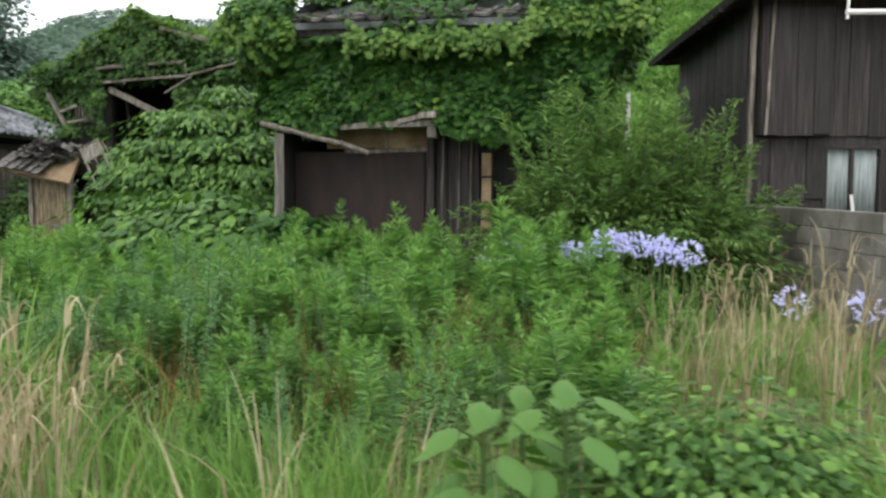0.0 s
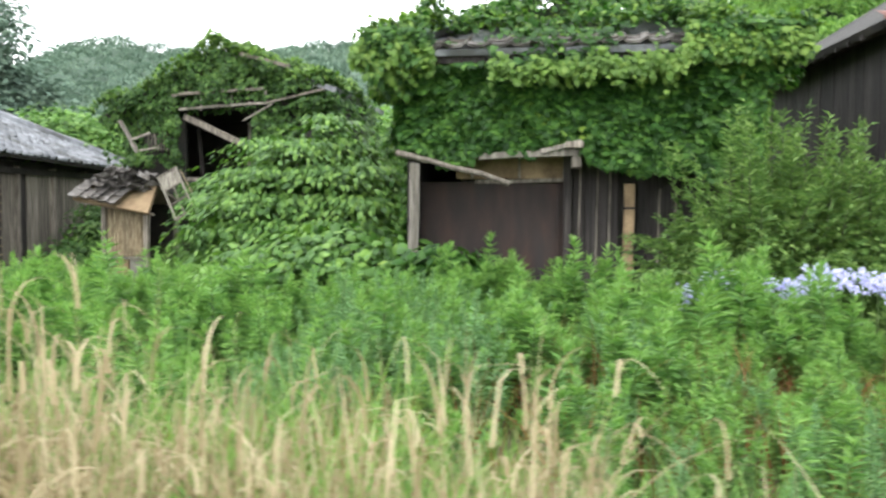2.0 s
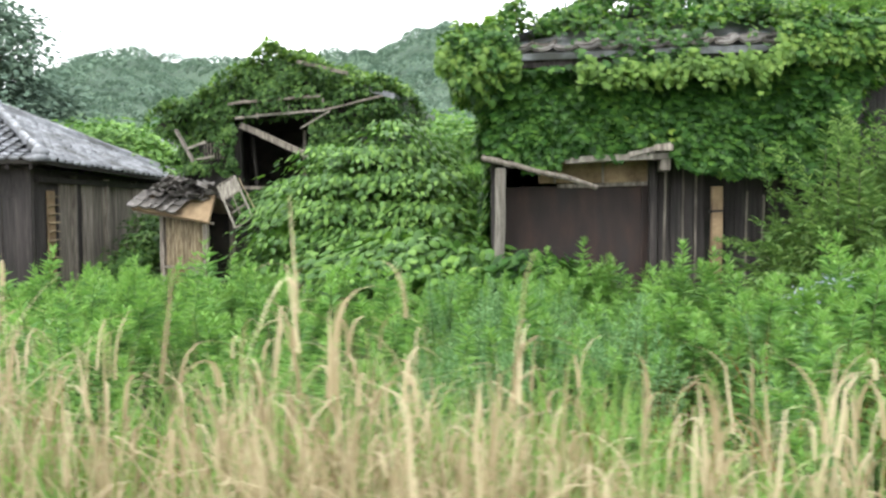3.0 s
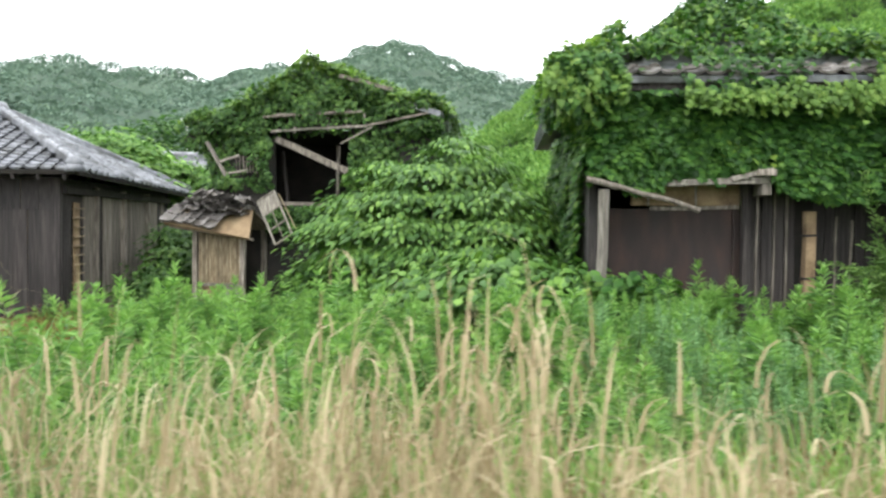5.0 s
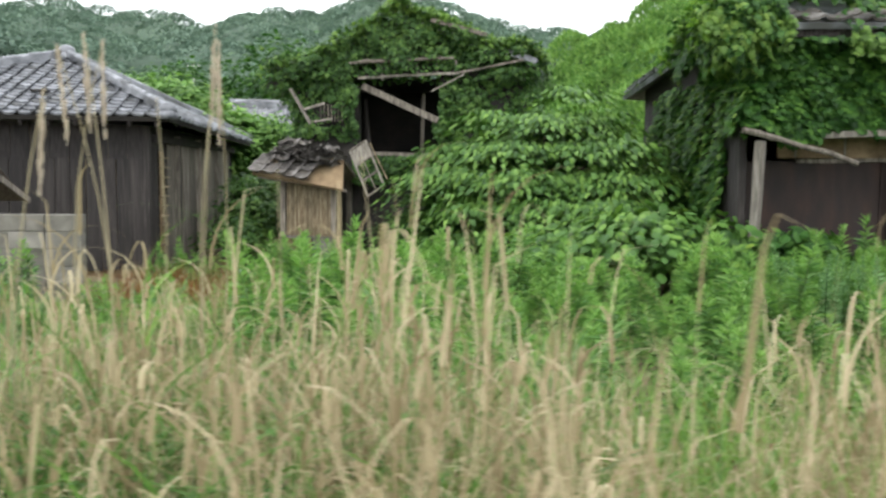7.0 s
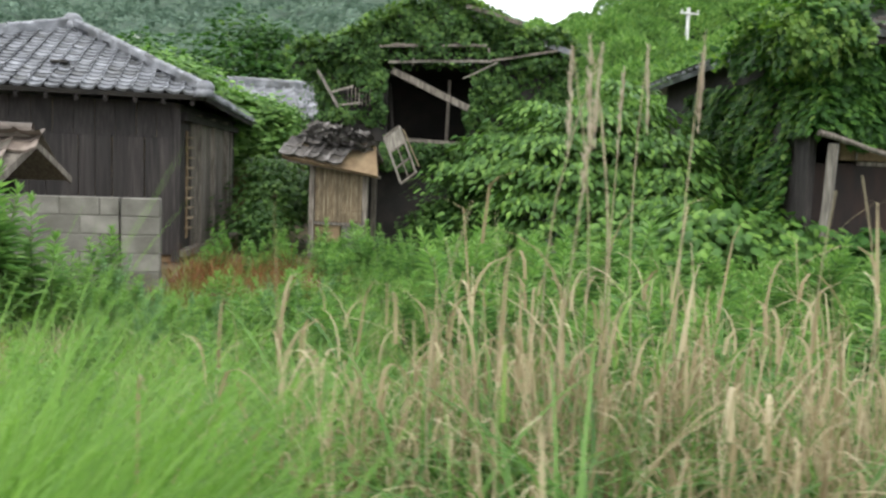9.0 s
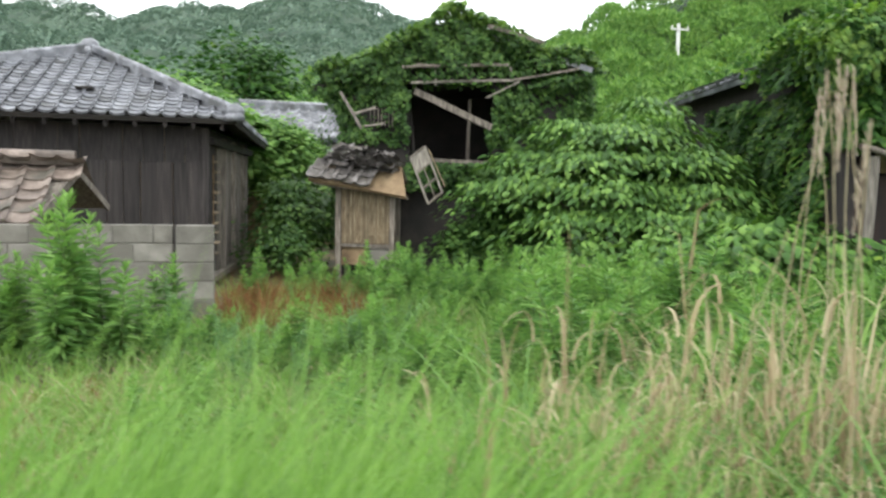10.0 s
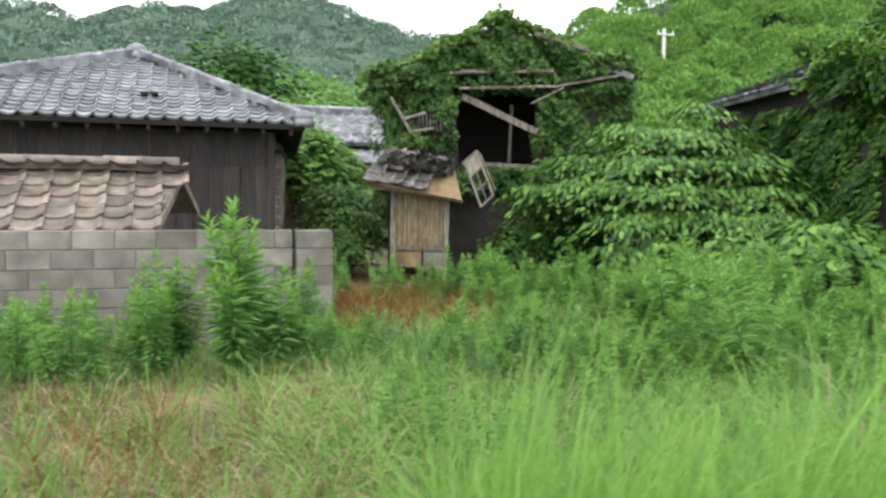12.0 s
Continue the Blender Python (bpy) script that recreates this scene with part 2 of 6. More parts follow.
def beam(name, a, b, w, h, material, parent=None, label="", rough=0.006, seed=0, sides=0):
    """A squared or round timber from a to b, a little crooked and worn."""
    a, b = Vector(a), Vector(b)
    rnd = random.Random(seed + int(abs(a.x * 100 + b.z * 37)))
    d = b - a
    turn = d.to_track_quat("Z", "Y").to_matrix()
    bm = bmesh.new()
    n = max(2, int(d.length / 0.35))
    rings = []
    k = sides or 8
    for i in range(n + 1):
        ring = []
        jx, jy = rnd.uniform(-rough, rough), rnd.uniform(-rough, rough)
        for s in range(k):
            if sides:
                g = 2 * math.pi * s / k
                x, y = math.cos(g) * w / 2, math.sin(g) * h / 2
            else:
                c = 0.12
                x, y = [(-1, -1 + c), (-1 + c, -1), (1 - c, -1), (1, -1 + c), (1, 1 - c), (1 - c, 1), (-1 + c, 1), (-1, 1 - c)][s]
                x, y = x * w / 2, y * h / 2
            g = rnd.uniform(0.95, 1.05)
            ring.append(bm.verts.new(a + turn @ Vector((x * g + jx, y * g + jy, d.length * i / n))))
        rings.append(ring)
    for r0, r1 in zip(rings, rings[1:]):
        for s in range(k):
            bm.faces.new((r0[s], r0[(s + 1) % k], r1[(s + 1) % k], r1[s]))
    bm.faces.new(rings[0][::-1])
    bm.faces.new(rings[-1])
    return part(name, bm, material, parent, label)


def slab(name, corners, thick, material, parent=None, label=""):
    """A plate with the given upper corners, anticlockwise from above."""
    bm = bmesh.new()
    c = [Vector(p) for p in corners]
    nrm = (c[1] - c[0]).cross(c[2] - c[0]).normalized()
    top = [bm.verts.new(p) for p in c]
    low = [bm.verts.new(p - nrm * thick) for p in c]
    bm.faces.new(top)
    bm.faces.new(low[::-1])
    n = len(c)
    for i in range(n):
        bm.faces.new((top[i], low[i], low[(i + 1) % n], top[(i + 1) % n]))
    return part(name, bm, material, parent, label)


# leaf templates: y runs from stalk to tip, z is the upper side
def leaf_broad(w=0.5, points=5):
    v = [(0, 0, 0.0)]
    prof = [(0.0, 0.04), (0.26, -0.06), (0.52, 0.22), (0.28, 0.4), (0.4, 0.72), (0.14, 0.68), (0, 1.08)] if points == 5 else [(0, 0), (0.3, 0.15), (0.48, 0.42), (0.36, 0.7), (0, 1.0)]
    left = [(-x * w * 2, y, 0.0) for x, y in prof[1:-1]][::-1]
    rim = [(x * w * 2, y, 0.0) for x, y in prof] + left
    v = [(0, 0.45, 0.07)] + [(x, y, z - 0.18 * (x * x) - 0.12 * y * y) for x, y, z in rim]
    f = [(0, i, i % (len(rim)) + 1) for i in range(1, len(rim) + 1)]
    return np.array(v, float), np.array(f)


def leaf_long(w=0.12, arch=0.25):
    v = np.array([(0, 0, 0), (-w, 0.3, 0.04), (w, 0.3, 0.04), (-w * 0.8, 0.65, -arch * 0.3), (w * 0.8, 0.65, -arch * 0.3), (0, 1, -arch), (0, 0.45, -0.02)], float)
    f = np.array([(0, 6, 1), (0, 2, 6), (1, 6, 3), (6, 2, 4), (6, 4, 3), (3, 4, 5)])
    return v, f


LITE_V = np.array([(0, 0, 0), (-0.11, 0.42, 0.05), (0.11, 0.42, 0.05), (0, 1, -0.16)])
LITE_F = np.array([(0, 3, 1), (0, 2, 3)])
IVY_V, IVY_F = leaf_broad(0.5, 5)
DROOP_V, DROOP_F = leaf_long(0.21, 0.3)
OVAL_V, OVAL_F = leaf_broad(0.36, 4)
LONG_V, LONG_F = leaf_long()
SLIM_V, SLIM_F = leaf_long(0.07, 0.15)


def blades(foot, height, lean, width, bend, segs=5, broken=0.0, sag=0.0):
    """Grass blades: foot places, heights, lean directions, widths and how far the tips hang over."""
    n = len(foot)
    t = np.linspace(0, 1, segs + 1)
    out = (lean[:, None, :] * (bend[:, None] * (t ** 2)[None])[:, :, None]) * height[:, None, None]
    up = height[:, None] * (t[None] - 0.55 * np.clip(bend, 0, 1.4)[:, None] * (t ** 3)[None])
    up = up - sag * height[:, None] * (t ** 2)[None]
    snap = RNG.random(n) < broken
    at = RNG.uniform(0.5, 0.85, n)[:, None]
    past = np.clip(t[None] - at, 0, 1)
    fall = RNG.uniform(-0.5, 0.35, n)[:, None]
    kink_out = (lean[:, None, :] * (0.12 * t[None] + past * 0.95)[:, :, None]) * height[:, None, None]
    kink_up = height[:, None] * (np.minimum(t[None], at) + past * fall)
    out = np.where(snap[:, None, None], kink_out, out)
    up = np.where(snap[:, None], kink_up, up)
    mid = foot[:, None, :] + np.concatenate([out, up[:, :, None]], 2)
    ang = RNG.uniform(0, math.pi, n)
    side = np.stack([np.cos(ang), np.sin(ang), np.zeros(n)], 1)
    wd = width[:, None] * (1 - t ** 1.6)[None] * 0.5
    a = mid[:, :-1] - side[:, None] * wd[:, :-1, None]
    b = mid[:, :-1] + side[:, None] * wd[:, :-1, None]
    tip = mid[:, -1:]
    v = np.concatenate([a, b, tip], 1)
    tri = []
    for i in range(segs - 1):
        tri += [(i, segs + i, segs + i + 1), (i, segs + i + 1, i + 1)]
    tri += [(segs - 1, 2 * segs - 1, 2 * segs)]
    f = np.array(tri)[None] + (np.arange(n) * (2 * segs + 1))[:, None, None]
    return v.reshape(-1, 3), f.reshape(-1, 3)


def path_y(x):
    return np.interp(-np.asarray(x), [0, 0.49, 0.97, 2.5, 4.74, 5.7, 6.7, 8.6, 9.5, 10.3, 11.7], [0, 0.19, 0.32, 0.5, 0.7, 1.0, 1.3, 1.8, 2.1, 2.2, 2.35])


def ground_z(x, y):
    return 0.05 * np.sin(x * 0.9 + y * 0.4) * np.cos(y * 0.7 - x * 0.2) + 0.03 * np.sin(x * 2.3 + 1) * np.sin(y * 1.9)

# ---- ground and hills ----
def graded(lo, hi, step, far):
    mid = list(np.arange(lo, hi + 0.01, step))
    out, s = [], step
    a, b = lo, hi
    low, high = [], []
    while b < far:
        s *= 1.5
        a, b = a - s, b + s
        low.append(a)
        high.append(b)
    return np.array(low[::-1] + mid + high)


def grid_mesh(name, xs, ys, height, material, parent=None):
    gx, gy = np.meshgrid(xs, ys, indexing="ij")
    v = np.stack([gx, gy, height(gx, gy)], 2).reshape(-1, 3)
    nx, ny = len(xs), len(ys)
    i = (np.arange(nx - 1)[:, None] * ny + np.arange(ny - 1)[None]).ravel()
    f = np.concatenate([np.stack([i, i + ny, i + ny + 1], 1), np.stack([i, i + ny + 1, i + 1], 1)])
    return soup(name, v, f, material, parent, smooth=True)


gx_, gy_ = graded(-20, 10, 0.25, 700), graded(-4, 24, 0.25, 700)
ground = tagged(grid_mesh("ground", gx_, gy_, lambda x, y: ground_z(x, y) * (np.abs(x + 5) < 30) * (np.abs(y - 8) < 30), M_SOIL), "bare soil littered with straw under the weeds", "ground", kind="structure")


def lumps(x, y, s, amp):
    return amp * (np.sin(x / s + 1.3 * np.sin(y / s * 0.7)) * np.cos(y / s * 1.1 + np.sin(x / s * 0.6)) + 0.5 * np.sin(x / s * 2.3 + y / s * 1.7) + 0.3 * np.cos(x / s * 4.1 - y / s * 3.3))


def far_hill_z(x, y):
    crest = np.interp(x, [-140, -70, -52, -44, -38, -34, -28, -22, -16.5, -9, -1.2, 4, 11, 20, 34, 60], [9, 12, 15, 17.1, 19.9, 20.0, 19.2, 18.3, 20.3, 20.1, 22.7, 21.5, 19.4, 18.0, 16, 13])
    rise = np.clip((y - 48) / 42, 0, 1) ** 0.8 * np.clip((150 - y) / 50, 0, 1)
    return crest * rise - 1.05 + lumps(x, y, 2.2, 0.35) * (rise > 0.02) + lumps(x, y, 7, 0.5) * rise


def near_hill_z(x, y):
    far_x, far_y = (x + 6) / 0.62 - 6, (y - 1) / 0.62 + 1
    up = np.clip((far_y - 27) / 31, 0, 1.25)
    side = np.interp(far_x, [-4, 1, 4, 6.3, 9, 12.3, 16.8, 22.8, 35, 60], [0, 2.5, 6.4, 8.0, 10.2, 12.0, 12.9, 15.0, 19, 24])
    foot = np.clip((y - 19.2) / 3.0, 0, 1)
    return (1.5 + 0.62 * (side * up - 1.8) - 0.35) * foot - 0.3 * (1 - foot) + lumps(x, y, 1.4, 0.22) * (up > 0.03)


def canopy(name, xs, ys, height, count, size, leaf_material, base_material, label, box_lim, calm=0.5):
    """A wooded slope: ground under a coat of leaf clumps."""
    hill = base(name, label, "hill", kind="structure")
    grid_mesh("slope", xs, ys, height, base_material, hill)
    x, y = RNG.uniform(box_lim[0], box_lim[1], count), RNG.uniform(box_lim[2], box_lim[3], count)
    z = height(x, y)
    keep = z > 0.3
    x, y, z = x[keep], y[keep], z[keep]
    # leaves lie on the domes of crowns of different heights
    wide = 2.1 if calm > 0.3 else 3.0
    ci, cj = np.floor(x / wide), np.floor(y / wide)
    hash_ = lambda k: np.abs(np.sin((ci * 57.0 + cj * 131.0) * (12.9898 + k)) * 43758.5) % 1.0
    dx, dy = x / wide - ci - 0.3 - 0.4 * hash_(1.7), y / wide - cj - 0.3 - 0.4 * hash_(4.1)
    dome = np.sqrt(np.clip(1 - (dx * dx + dy * dy) / 0.42, 0, 1))
    tall = (0.45 + hash_(0.0)) * (1.25 if calm > 0.3 else 1.2)
    z = z + tall * dome * (0.55 + 0.45 * np.sqrt(RNG.random(len(x)))) + RNG.uniform(-0.1, 0.12, len(x))
    outw = np.stack([dx * 1.7, dy * 1.7, 0.35 + 0.6 * dome], 1)
    d = RNG.normal(size=(len(x), 3)) * 0.7 + outw * np.array([0.8, 0.8, 0.0])
    d[:, 2] = d[:, 2] * 0.4 + (0.75 if calm > 0.3 else -0.1)
    up = outw + RNG.normal(size=(len(x), 3)) * calm * 0.7
    v, f = many(LITE_V * np.array([1.3 if calm > 0.3 else 2.4, 1, 1]), LITE_F, frames_of(d, up, RNG.uniform(0.5, 1.25, len(x)) * size), np.stack([x, y, z], 1))
    tagged(soup("canopy", v, f, leaf_material, hill), kind="stuff")
    return hill


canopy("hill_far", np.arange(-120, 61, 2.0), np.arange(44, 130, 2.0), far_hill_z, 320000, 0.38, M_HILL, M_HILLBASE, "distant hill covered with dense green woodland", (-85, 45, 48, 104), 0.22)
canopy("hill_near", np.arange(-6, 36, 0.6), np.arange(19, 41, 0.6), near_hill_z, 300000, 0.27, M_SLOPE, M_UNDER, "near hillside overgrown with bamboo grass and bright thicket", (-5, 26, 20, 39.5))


def utility_pole(x, y, z0, h):
    p = base("utility_pole", "pale concrete utility pole with a crossarm on the slope", "pole", at=(x, y, z0))
    beam("shaft", (0, 0, 0), (0, 0, h), 0.15, 0.15, M_POLE, p, sides=10, rough=0.0)
    beam("crossarm", (-0.42, -0.12, h - 0.25), (0.42, -0.12, h - 0.25), 0.06, 0.06, M_POLE, p, rough=0.0)
    for x_ in (-0.36, 0.36):
        beam("insulator", (x_, -0.12, h - 0.22), (x_, -0.12, h - 0.1), 0.06, 0.06, M_WHITE, p, sides=8, rough=0.0)
    return p


utility_pole(8.3, 33.6, float(near_hill_z(8.3, 33.6)) - 1.2, 3.2)
utility_pole(-17.0, 60.0, 3.4, 6.4)


# ---- roof tiles ----
def tile_mesh(name, w, length, rise, thick, material):
    """A wavy pan tile: x across, y up the slope, z out of the roof."""
    bm = bmesh.new()
    prof = [(-0.5, 0.25), (-0.32, -0.15), (-0.05, -0.3), (0.2, -0.1), (0.36, 0.7), (0.5, 0.95)]
    rows = []
    for y, lift in ((0.0, thick * 0.9), (length, 0.0)):
        rows.append([bm.verts.new((x * w, y, z * rise + lift)) for x, z in prof])
    low = [bm.verts.new((x * w, 0.0, z * rise + thick * 0.9 - thick)) for x, z in prof]
    for i in range(len(prof) - 1):
        bm.faces.new((rows[0][i], rows[0][i + 1], rows[1][i + 1], rows[1][i]))
        bm.faces.new((low[i], low[i + 1], rows[0][i + 1], rows[0][i]))
    me = bpy.data.meshes.new(name)
    bm.to_mesh(me)
    bm.free()
    me.materials.append(material)
    return me


def lay_tiles(parent, me, origin, across, up, width, length, inside, w, expo, skip=0.0, jitter=0.006, singly=True, name="tile", seed=1, lift=0.02):
    """Rows of tiles over a roof plane; inside(a, b) tells whether the plane is there."""
    rnd = random.Random(seed)
    across, up = Vector(across).normalized(), Vector(up).normalized()
    nrm = across.cross(up).normalized()
    rot = Matrix((across, up, nrm)).transposed()
    poses = []
    for j in range(int(length / expo) + 1):
        for i in range(int(width / w) + 1):
            a, b = (i + 0.5) * w, j * expo
            if not inside(a, b + expo * 0.4) or rnd.random() < skip:
                continue
            p = Vector(origin) + across * (a + rnd.uniform(-jitter, jitter)) + up * (b + rnd.uniform(-jitter, jitter)) + nrm * (lift + rnd.uniform(0, jitter))
            tilt = Euler((rnd.uniform(-0.02, 0.03), rnd.uniform(-0.03, 0.03), rnd.uniform(-0.02, 0.02)))
            poses.append(Matrix.Translation(p) @ (rot @ tilt.to_matrix()).to_4x4())
    if singly:
        for m in poses:
            o = new(name, me)
            o.parent = parent
            o.matrix_local = m
        return
    tv = np.array([q.co[:] for q in me.vertices])
    me.calc_loop_triangles()
    tf = np.array([t.vertices[:] for t in me.loop_triangles])
    v, f = many(tv, tf, np.array([[list(r[:3]) for r in m.to_3x3()] for m in poses]), np.array([m.translation[:] for m in poses]))
    tagged(soup(name + "_course", v, f, me.materials[0], parent), kind="stuff")


def ridge_caps(parent, a, b, r, material, name="ridge_tile", step=0.28, seed=2, base_h=0.09):
    """Half-round caps on a mortared ridge from a to b."""
    a, b = Vector(a), Vector(b)
    d = b - a
    n = max(1, int(d.length / step))
    y = d.normalized()
    x = y.cross(Vector((0, 0, 1))).normalized()
    z = x.cross(y)
    beam("ridge_bed", a + z * 0.02, b + z * 0.02, r * 2.0, base_h * 2, material, parent, rough=0.008)
    bm = bmesh.new()
    k = 7
    for e, rr in ((0.0, r * 1.08), (0.06, r), (1.06, r * 0.97)):
        for s in range(k):
            g = math.pi * s / (k - 1)
            bm.verts.new((math.cos(g) * rr, e * step, math.sin(g) * rr * 0.85))
    bm.verts.ensure_lookup_table()
    for e in range(2):
        for s in range(k - 1):
            bm.faces.new([bm.verts[i] for i in (e * k + s, e * k + s + 1, e * k + k + s + 1, e * k + k + s)])
    bm.faces.new([bm.verts[s] for s in range(k)][::-1])
    me = bpy.data.meshes.new(name)
    bm.to_mesh(me)
    bm.free()
    me.materials.append(material)
    rnd = random.Random(seed)
    rot = Matrix((x, y, z)).transposed()
    for i in range(n):
        o = new(name, me)
        o.parent = parent
        o.matrix_local = Matrix.Translation(a + d * (i / n) + z * (base_h + rnd.uniform(-0.006, 0.008))) @ (rot @ Euler((0, rnd.uniform(-0.05, 0.05), rnd.uniform(-0.03, 0.03))).to_matrix()).to_4x4()


def boards(parent, a, b, z0, z1, w, material, thick=0.022, name="board", seed=3, gap=0.006, missing=0.0, out=(0, -1, 0), wobble=0.02):
    """Upright boards side by side from a to b, on the outer side of a wall."""
    rnd = random.Random(seed)
    a, b = Vector((*a, 0)), Vector((*b, 0))
    d = b - a
    n = max(1, round(d.length / w))
    u, o = d.normalized(), Vector(out).normalized()
    shapes = []
    for q in range(4):
        bm = bmesh.new()
        box_bm(bm, (0, -thick, 0), (d.length / n - gap, 0, 1), 0.004)
        me = bpy.data.meshes.new(name)
        bm.to_mesh(me)
        bm.free()
        me.materials.append(material)
        shapes.append(me)
    rot = Matrix((u, -o, Vector((0, 0, 1)))).transposed().to_4x4()
    for i in range(n):
        if rnd.random() < missing:
            continue
        ob = new(name, shapes[i % 4])
        ob.parent = parent
        p = a + u * (d.length * i / n) + o * rnd.uniform(0.001, 0.012)
        h0, h1 = z0 + rnd.uniform(-wobble, wobble), z1 + rnd.uniform(-wobble, wobble) * 0.3
        ob.matrix_local = Matrix.Translation((p.x, p.y, h0)) @ rot @ Matrix.Rotation(rnd.uniform(-0.006, 0.006), 4, "Y") @ Matrix.Diagonal((1, 1, h1 - h0, 1))


# ---- dark house under a hipped tile roof ----
def hipped_house():
    h = base("farmhouse", "low dark-boarded farmhouse under a hipped grey tile roof", "house", at=(-12.3, 17.9, 0))
    o = Vector((12.3, -17.9, 0))
    L = lambda x, y, z: Vector((x, y, z)) + o
    se, ne, sw, nw = L(-9.83, 15.0, 2.6), L(-9.1, 21.2, 2.47), L(-16.4, 15.0, 2.6), L(-16.4, 20.8, 2.6)
    ap = L(-12.37, 18.3, 3.94)
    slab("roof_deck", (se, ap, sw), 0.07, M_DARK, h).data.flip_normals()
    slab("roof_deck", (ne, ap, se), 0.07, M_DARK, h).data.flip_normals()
    slab("roof_deck", (nw, ap, ne), 0.07, M_TILE, h).data.flip_normals()
    slab("roof_deck", (sw, ap, nw), 0.07, M_TILE, h).data.flip_normals()
    # walls
    wl = [(-16.0, 15.5), (-10.29, 15.5), (-9.55, 20.4), (-16.0, 20.4)]
    for (x0, y0), (x1, y1) in zip(wl, wl[1:] + wl[:1]):
        a, b = L(x0, y0, 0), L(x1, y1, 0)
        d = (b - a).normalized()
        inn = Vector((-d.y, d.x, 0)) * 0.1
        slab("wall", (a + Vector((0, 0, 2.5)), b + Vector((0, 0, 2.5)), b + inn + Vector((0, 0, 2.5)), a + inn + Vector((0, 0, 2.5))), 2.5, M_MUD if x0 < -11 else M_BOARD, h)
    s0, s1 = L(-16.0, 15.5, 0), L(-10.29, 15.5, 0)
    boards(h, s0.xy, s1.xy, 1.93, 2.52, 0.3, M_BOARD, seed=5, out=(0, -1, 0))
    boards(h, (s0.x, s0.y - 0.03), (s1.x, s1.y - 0.03), 0.12, 1.96, 0.24, M_BOARD, seed=6, out=(0, -1, 0))
    e0, e1 = L(-10.27, 15.6, 0), L(-9.57, 20.3, 0)
    dv = (e1 - e0).normalized()
    outv = Vector((dv.y, -dv.x, 0))
    boards(h, e0.xy + dv.xy * 0.75, e1.xy, 0.15, 2.35, 0.19, M_GREYBOARD, seed=7, out=outv, missing=0.22, wobble=0.07)
    boards(h, e0.xy, e0.xy + dv.xy * 0.3, 0.15, 2.4, 0.1, M_BOARD, seed=8, out=outv)
    # bared lath strip over clay beside the corner
    q = e0 + dv * 0.5 + outv * 0.012
    beam("clay_strip", q + Vector((0, 0, 0.35)), q + Vector((0, 0, 2.1)), 0.02, 0.32, M_MUD, h, rough=0.0)
    for i in range(10):
        p = e0 + dv * 0.36
        beam("lath", p + outv * 0.03 + Vector((0, 0, 0.5 + i * 0.165)), p + dv * 0.3 + outv * 0.03 + Vector((0, 0, 0.51 + i * 0.165)), 0.13, 0.02, M_BAMBOO, h, seed=i)
    beam("corner_post", L(-10.3, 15.5, 0.0), L(-10.3, 15.5, 2.5), 0.13, 0.13, M_BOARD, h)
    for i, f_ in enumerate((0.25, 0.5, 0.75)):
        p = e0 + (e1 - e0) * f_ + outv * 0.05
        beam("wall_post", p, p + Vector((0, 0, 2.4)), 0.1, 0.1, M_GREYBOARD, h, seed=i)
    beam("sill", e0 + outv * 0.05 + Vector((0, 0, 0.12)), e1 + outv * 0.05 + Vector((0, 0, 0.12)), 0.12, 0.12, M_GREYBOARD, h)
    beam("wall_plate", e0 + outv * 0.06 + Vector((0, 0, 2.3)), e1 + outv * 0.06 + Vector((0, 0, 2.3)), 0.1, 0.12, M_BOARD, h)
    # rafters under the eaves
    for i in range(16):
        f_ = (i + 0.5) / 16
        p = sw.lerp(se, f_)
        q = p.lerp(ap, 0.22)
        beam("rafter", p + Vector((0, 0.03, -0.12)), (p.x, q.y, q.z - 0.12), 0.05, 0.07, M_BOARD, h, seed=i)
    # tiles of the two faces that look on the field
    me = tile_mesh("roof_tile", 0.255, 0.25, 0.05, 0.034, M_TILE)
    up_s = (Vector((ap.x, ap.y, ap.z)) - Vector((ap.x, sw.y, sw.z)))
    wid, len_s, axs = se.x - sw.x, up_s.length, ap.x - sw.x
    lay_tiles(h, me, sw, (1, 0, 0), up_s, wid, len_s, lambda a, b: axs * b / len_s < a < wid - (wid - axs) * b / len_s, 0.24, 0.19, 0.006, name="tile", seed=11)
    ac = (ne - se).normalized()
    foot = se + ac * (ap - se).dot(ac)
    up_e = ap - foot
    we, len_e, axe = (ne - se).length, up_e.length, (ap - se).dot(ac)
    lay_tiles(h, me, se, ac, up_e, we, len_e, lambda a, b: axe * b / len_e < a < we - (we - axe) * b / len_e, 0.24, 0.19, 0.02, jitter=0.015, singly=False, seed=12)
    for a in (se, ne, sw):
        ridge_caps(h, a + (ap - a) * 0.03 + Vector((0, 0, 0.06)), ap + Vector((0, 0, 0.06)), 0.062, M_TILE, step=0.23, seed=int(a.x * 10))
    # end tile of the corner and the finial on the peak
    for p, s in ((se + Vector((-0.02, 0.02, 0.12)), 0.15), (ap + Vector((0, 0, 0.14)), 0.17), (ne + Vector((-0.05, -0.05, 0.08)), 0.09)):
        bm = bmesh.new()
        bmesh.ops.create_uvsphere(bm, u_segments=12, v_segments=8, radius=s, matrix=Matrix.Translation(p) @ Matrix.Diagonal((1, 0.85, 0.8, 1)))
        bmesh.ops.create_cone(bm, cap_ends=True, segments=10, radius1=s * 1.15, radius2=s * 0.9, depth=s * 0.8, matrix=Matrix.Translation(p - Vector((0, 0, s * 0.55))))
        part("finial", bm, M_TILE, h, "rounded ornamental ridge-end tile", True)
